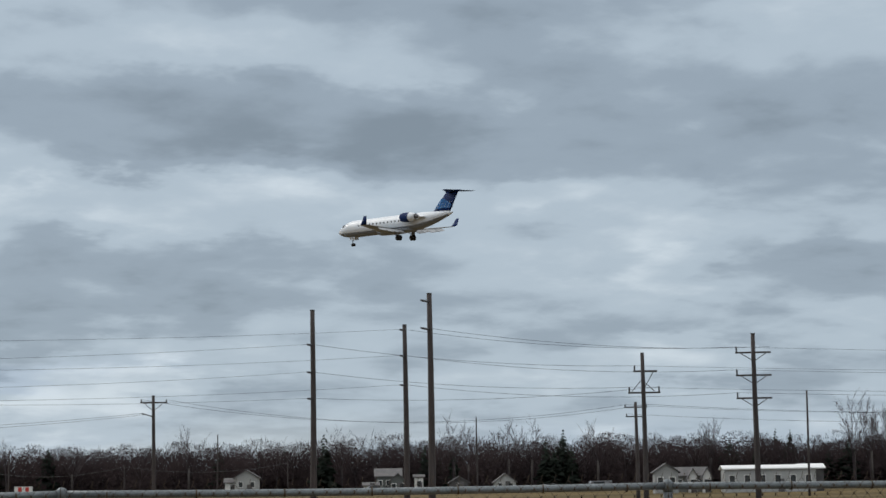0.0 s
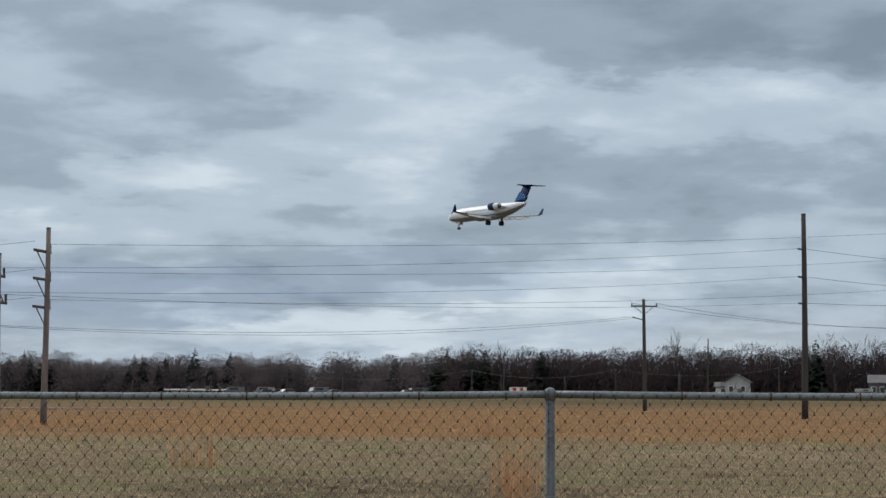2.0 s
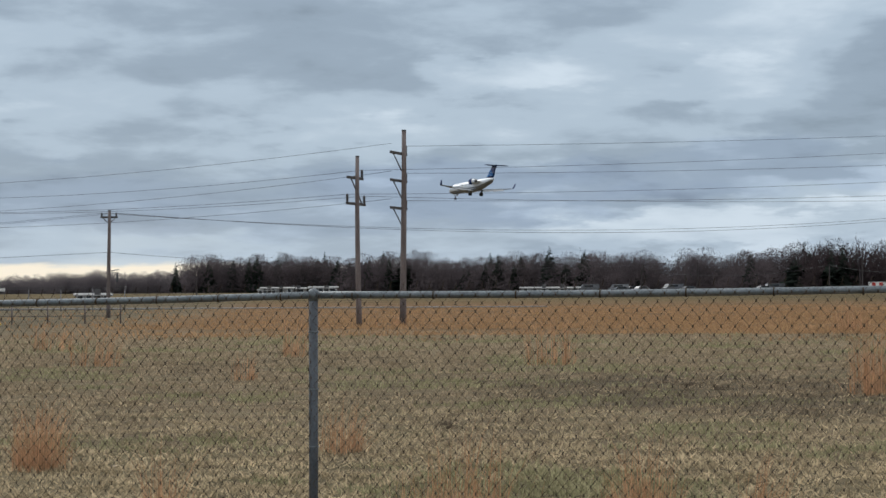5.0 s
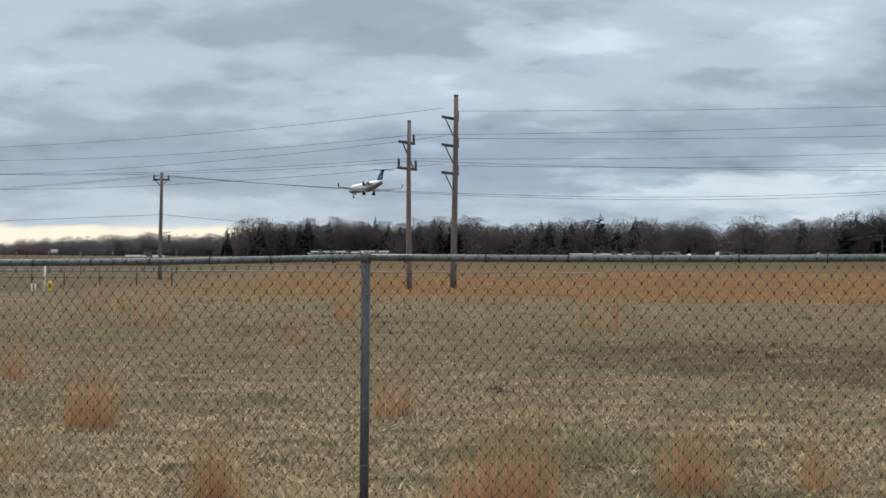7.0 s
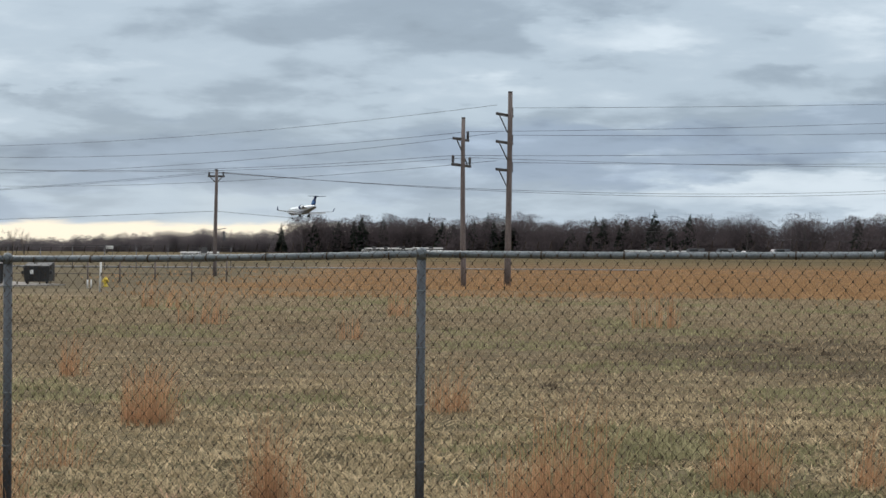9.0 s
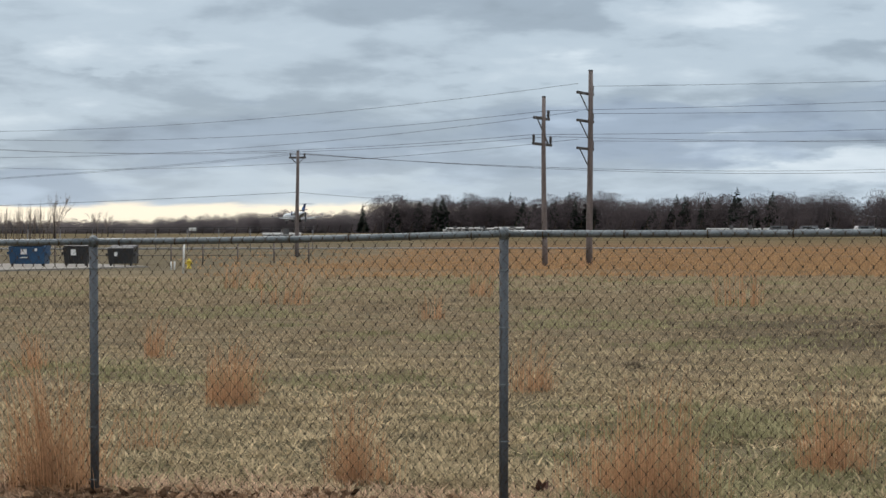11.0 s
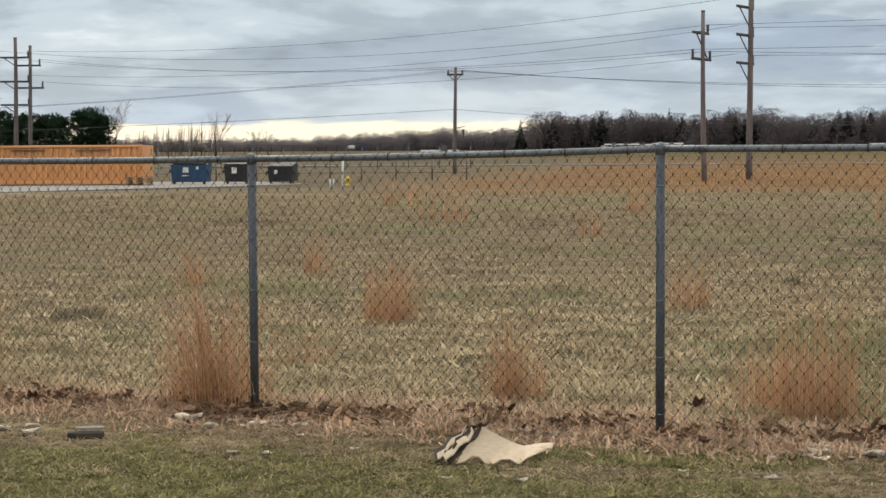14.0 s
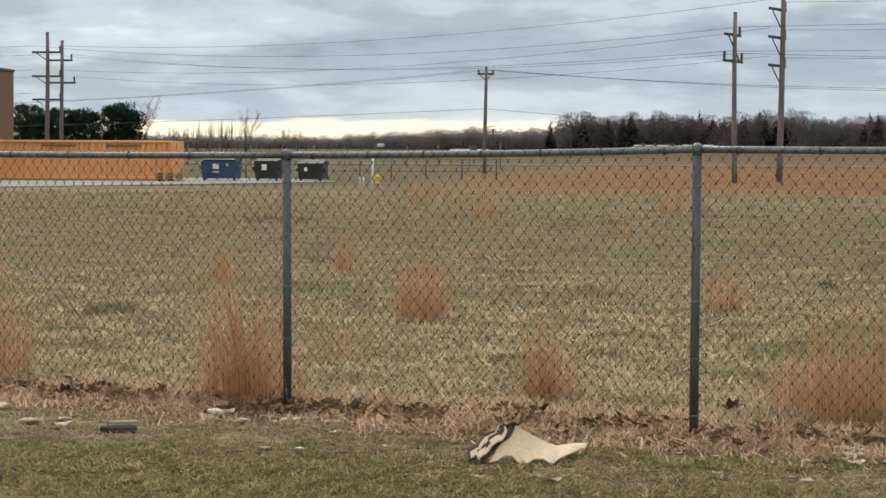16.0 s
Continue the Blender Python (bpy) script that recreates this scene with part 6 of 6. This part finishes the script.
def sheet(bm, pts, thick):
    """A bent sheet: a grid of points, given a thickness."""
    n, m = len(pts), len(pts[0])
    top = [[bm.verts.new(p) for p in r] for r in pts]
    bot = [[bm.verts.new(Vector(p) - Vector((0, 0, thick))) for p in r] for r in pts]
    for i in range(n - 1):
        for j in range(m - 1):
            bm.faces.new((top[i][j], top[i + 1][j], top[i + 1][j + 1], top[i][j + 1]))
            bm.faces.new((bot[i][j], bot[i][j + 1], bot[i + 1][j + 1], bot[i + 1][j]))
    edge = [(i, 0) for i in range(n)] + [(n - 1, j) for j in range(1, m)] + [(i, m - 1) for i in range(n - 2, -1, -1)] + [(0, j) for j in range(m - 2, 0, -1)]
    for (a, b), (c, d) in zip(edge, edge[1:] + edge[:1]):
        bm.faces.new((top[a][b], bot[a][b], bot[c][d], top[c][d]))


def build_cardboard(x, y):
    e = thing("cardboard_box", (x, y, ground_z(x, y)), "torn flattened cardboard box lying on the lawn", "cardboard box", "", 4)
    # pale panel: leans from a torn scalloped front edge up to a ridge that falls to one corner
    bm = bmesh.new()
    front = [(-0.175, 0.0, 0.012), (-0.135, 0.0, 0.022), (-0.10, 0.012, 0.045), (-0.065, 0.012, 0.042), (-0.03, -0.005, 0.008), (0.005, -0.006, 0.006), (0.04, 0.006, 0.03), (0.085, 0.006, 0.03), (0.125, -0.01, 0.006), (0.16, 0.03, 0.03), (0.215, 0.10, 0.045), (0.262, 0.17, 0.052)]
    apex, tip = Vector((-0.05, 0.10, 0.175)), Vector((0.265, 0.185, 0.056))
    rows = []
    for i in range(7):
        t = i / 6
        row = []
        for j, q in enumerate(front):
            u = j / (len(front) - 1)
            ridge = apex.lerp(tip, u ** 0.9) + Vector((0, 0, -0.028 * math.sin(math.pi * u)))
            row.append(Vector(q).lerp(ridge, t) + Vector((0, 0, 0.006 * math.sin(7 * u + 4 * t) * math.sin(math.pi * t))))
        rows.append(row)
    sheet(bm, rows, 0.006)
    bmesh.ops.recalc_face_normals(bm, faces=bm.faces)
    part("panel", bm, M_CARD, e, "pale cardboard panel")
    # folded layers stacked beside the ridge: dark ones with a tan strip between
    for k, (a0, a1, b0, b1, m) in enumerate((
            ((-0.205, -0.012, 0.01), (-0.05, 0.085, 0.165), (-0.225, 0.02, 0.04), (-0.045, 0.12, 0.195), M_CARDD),
            ((-0.225, -0.02, 0.03), (-0.085, 0.06, 0.15), (-0.24, 0.0, 0.048), (-0.095, 0.085, 0.172), M_CARD),
            ((-0.245, -0.01, 0.025), (-0.10, 0.075, 0.155), (-0.252, 0.02, 0.05), (-0.10, 0.11, 0.185), M_CARDD),
            ((-0.262, 0.0, 0.03), (-0.135, 0.09, 0.15), (-0.268, 0.02, 0.052), (-0.12, 0.12, 0.182), M_CARD),
            ((-0.275, 0.01, 0.012), (-0.15, 0.10, 0.135), (-0.285, 0.09, 0.06), (-0.11, 0.17, 0.19), M_CARDD),
            ((-0.10, 0.13, 0.175), (-0.01, 0.12, 0.20), (-0.13, 0.18, 0.16), (-0.02, 0.17, 0.185), M_CARDD))):
        bm = bmesh.new()
        rows = []
        for i in range(9):
            t = i / 8
            lo, hi = Vector(a0).lerp(Vector(a1), t), Vector(b0).lerp(Vector(b1), t)
            rows.append([lo.lerp(hi, u) + Vector((0.006 * math.sin(11 * t), -0.006 * k, 0.007 * math.sin(13 * t + 0.4 * k))) for u in (0, 0.33, 0.67, 1.0)])
        sheet(bm, rows, 0.008)
        bmesh.ops.recalc_face_normals(bm, faces=bm.faces)
        part("flap", bm, m, e, "dark folded flap" if m is M_CARDD else "folded cardboard flap")
    bm = bmesh.new()
    sheet(bm, [[(0.13, 0.20, 0.03), (0.14, 0.30, 0.05)], [(0.22, 0.21, 0.055), (0.23, 0.29, 0.065)], [(0.29, 0.24, 0.05), (0.30, 0.28, 0.07)]], 0.006)
    part("flap", bm, M_CARD, e)


build_cardboard(-0.77, 9.86)


def build_plank(x, y):
    e = thing("plank_offcut", (x, y, ground_z(x, y)), "short weathered grey plank lying in the grass", "plank", "", 12)
    bm = bmesh.new()
    box(bm, (0, 0, 0.018), (0.19, 0.07, 0.036), None, 0.006)
    part("board", bm, M_CARDD, e)
    bm = bmesh.new()
    box(bm, (0.02, 0.02, 0.052), (0.15, 0.035, 0.012), None, 0.003)
    part("splinter", bm, M_CONC, e)


build_plank(-2.99, 10.65)


def build_stalk(x, y, rz):
    bm = bmesh.new()
    prev = Vector((0, 0, 0.02))
    for k in range(1, 9):
        t = k / 8
        p = Vector((0.40 * t, 0.28 * t, 0.02 + 0.26 * t + 0.02 * math.sin(3 * t)))
        tube(bm, prev, p, 0.004 * (1.1 - 0.7 * t), n=5, cap=False)
        prev = p
    ob = part("straw_stalk", bm, M_STRAW)
    ob.location, ob.rotation_euler = (x, y, ground_z(x, y)), (0, 0, radians(rz))
    tagged(ob, "long pale straw stalk leaning over the lawn", "stalk")


build_stalk(0.27, 9.41, 20)


M_OAK = mat("dark_red_oak_leaf", (0.045, 0.018, 0.012), (0.115, 0.048, 0.028), 0.8, 0, 12, 60, 0.1)


def build_leaf_clump(x, y):
    rng = random.Random(3)
    V, F = [], []
    for k in range(7):
        a = k * 0.9
        d = Vector((math.cos(a), math.sin(a) * 0.5, rng.uniform(0.3, 1.5))).normalized() * rng.uniform(0.05, 0.10)
        s = Vector((-math.sin(a), math.cos(a), 0.3)) * 0.022
        b = len(V)
        p = Vector((0, 0, 0.02))
        V.extend((p, p + d * 0.5 + s, p + d, p + d * 0.5 - s))
        F.extend(((b, b + 1, b + 2), (b, b + 2, b + 3)))
    ob = soup("oak_leaf", [tuple(v * 1.1) for v in V], F, M_OAK)
    ob.location = (x, y, ground_z(x, y))
    tagged(ob, "curled dark brown oak leaf caught by the fence", "leaf")


build_leaf_clump(0.25, 11.97)
build_leaf_clump(-3.72, 12.08)


# ---------------------------------------------------------------- what moves
def motions():
    walk(airliner, [
        (0.0, pose(139.92, 289.28, 43.27, -4.08, -0.36, 111.10)),
        (1.5, pose(110.47, 358.68, 38.79, -0.34, 1.13, 112.22)),
        (2.5, pose(91.90, 408.19, 35.60, -1.99, -0.14, 113.20)),
        (3.5, pose(72.23, 455.58, 32.71, -0.28, -0.39, 113.02)),
        (4.5, pose(52.27, 503.52, 30.58, -0.71, 1.74, 112.55)),
        (5.2, pose(38.16, 537.74, 29.01, 2.07, 2.50, 113.00)),
        (7.4, pose(-5.83, 644.62, 22.51, 0.11, 2.98, 113.83)),
        (8.2, pose(-22.19, 682.90, 20.13, 1.23, 1.44, 114.17)),
        (10.5, pose(-68.77, 794.86, 12.10, -1.40, 3.30, 115.86)),
        (11.5, pose(-88.85, 843.32, 7.91, -0.09, 0.78, 114.93)),
        (12.0, pose(-98.65, 867.68, 6.36, 0.10, 0.64, 115.52)),
        (12.5, pose(-109.20, 892.22, 4.66, 0.01, 0.60, 115.84)),
        (13.0, pose(-118.61, 916.15, 3.90, -0.03, -0.23, 115.80)),
        (13.2, pose(-122.81, 925.82, 3.50, 0.00, 0.00, 115.80)),
        (13.6, pose(-130.77, 945.25, 2.60, 0.00, 0.00, 115.80)),
        (14.0, pose(-138.70, 964.66, 1.70, 0.00, 0.00, 115.80)),
        (15.0, pose(-158.39, 1013.17, -0.40, 0.00, 0.00, 115.80)),
        (16.0, pose(-177.87, 1061.61, -2.40, 0.00, 0.00, 115.80)),
    ])


motions()
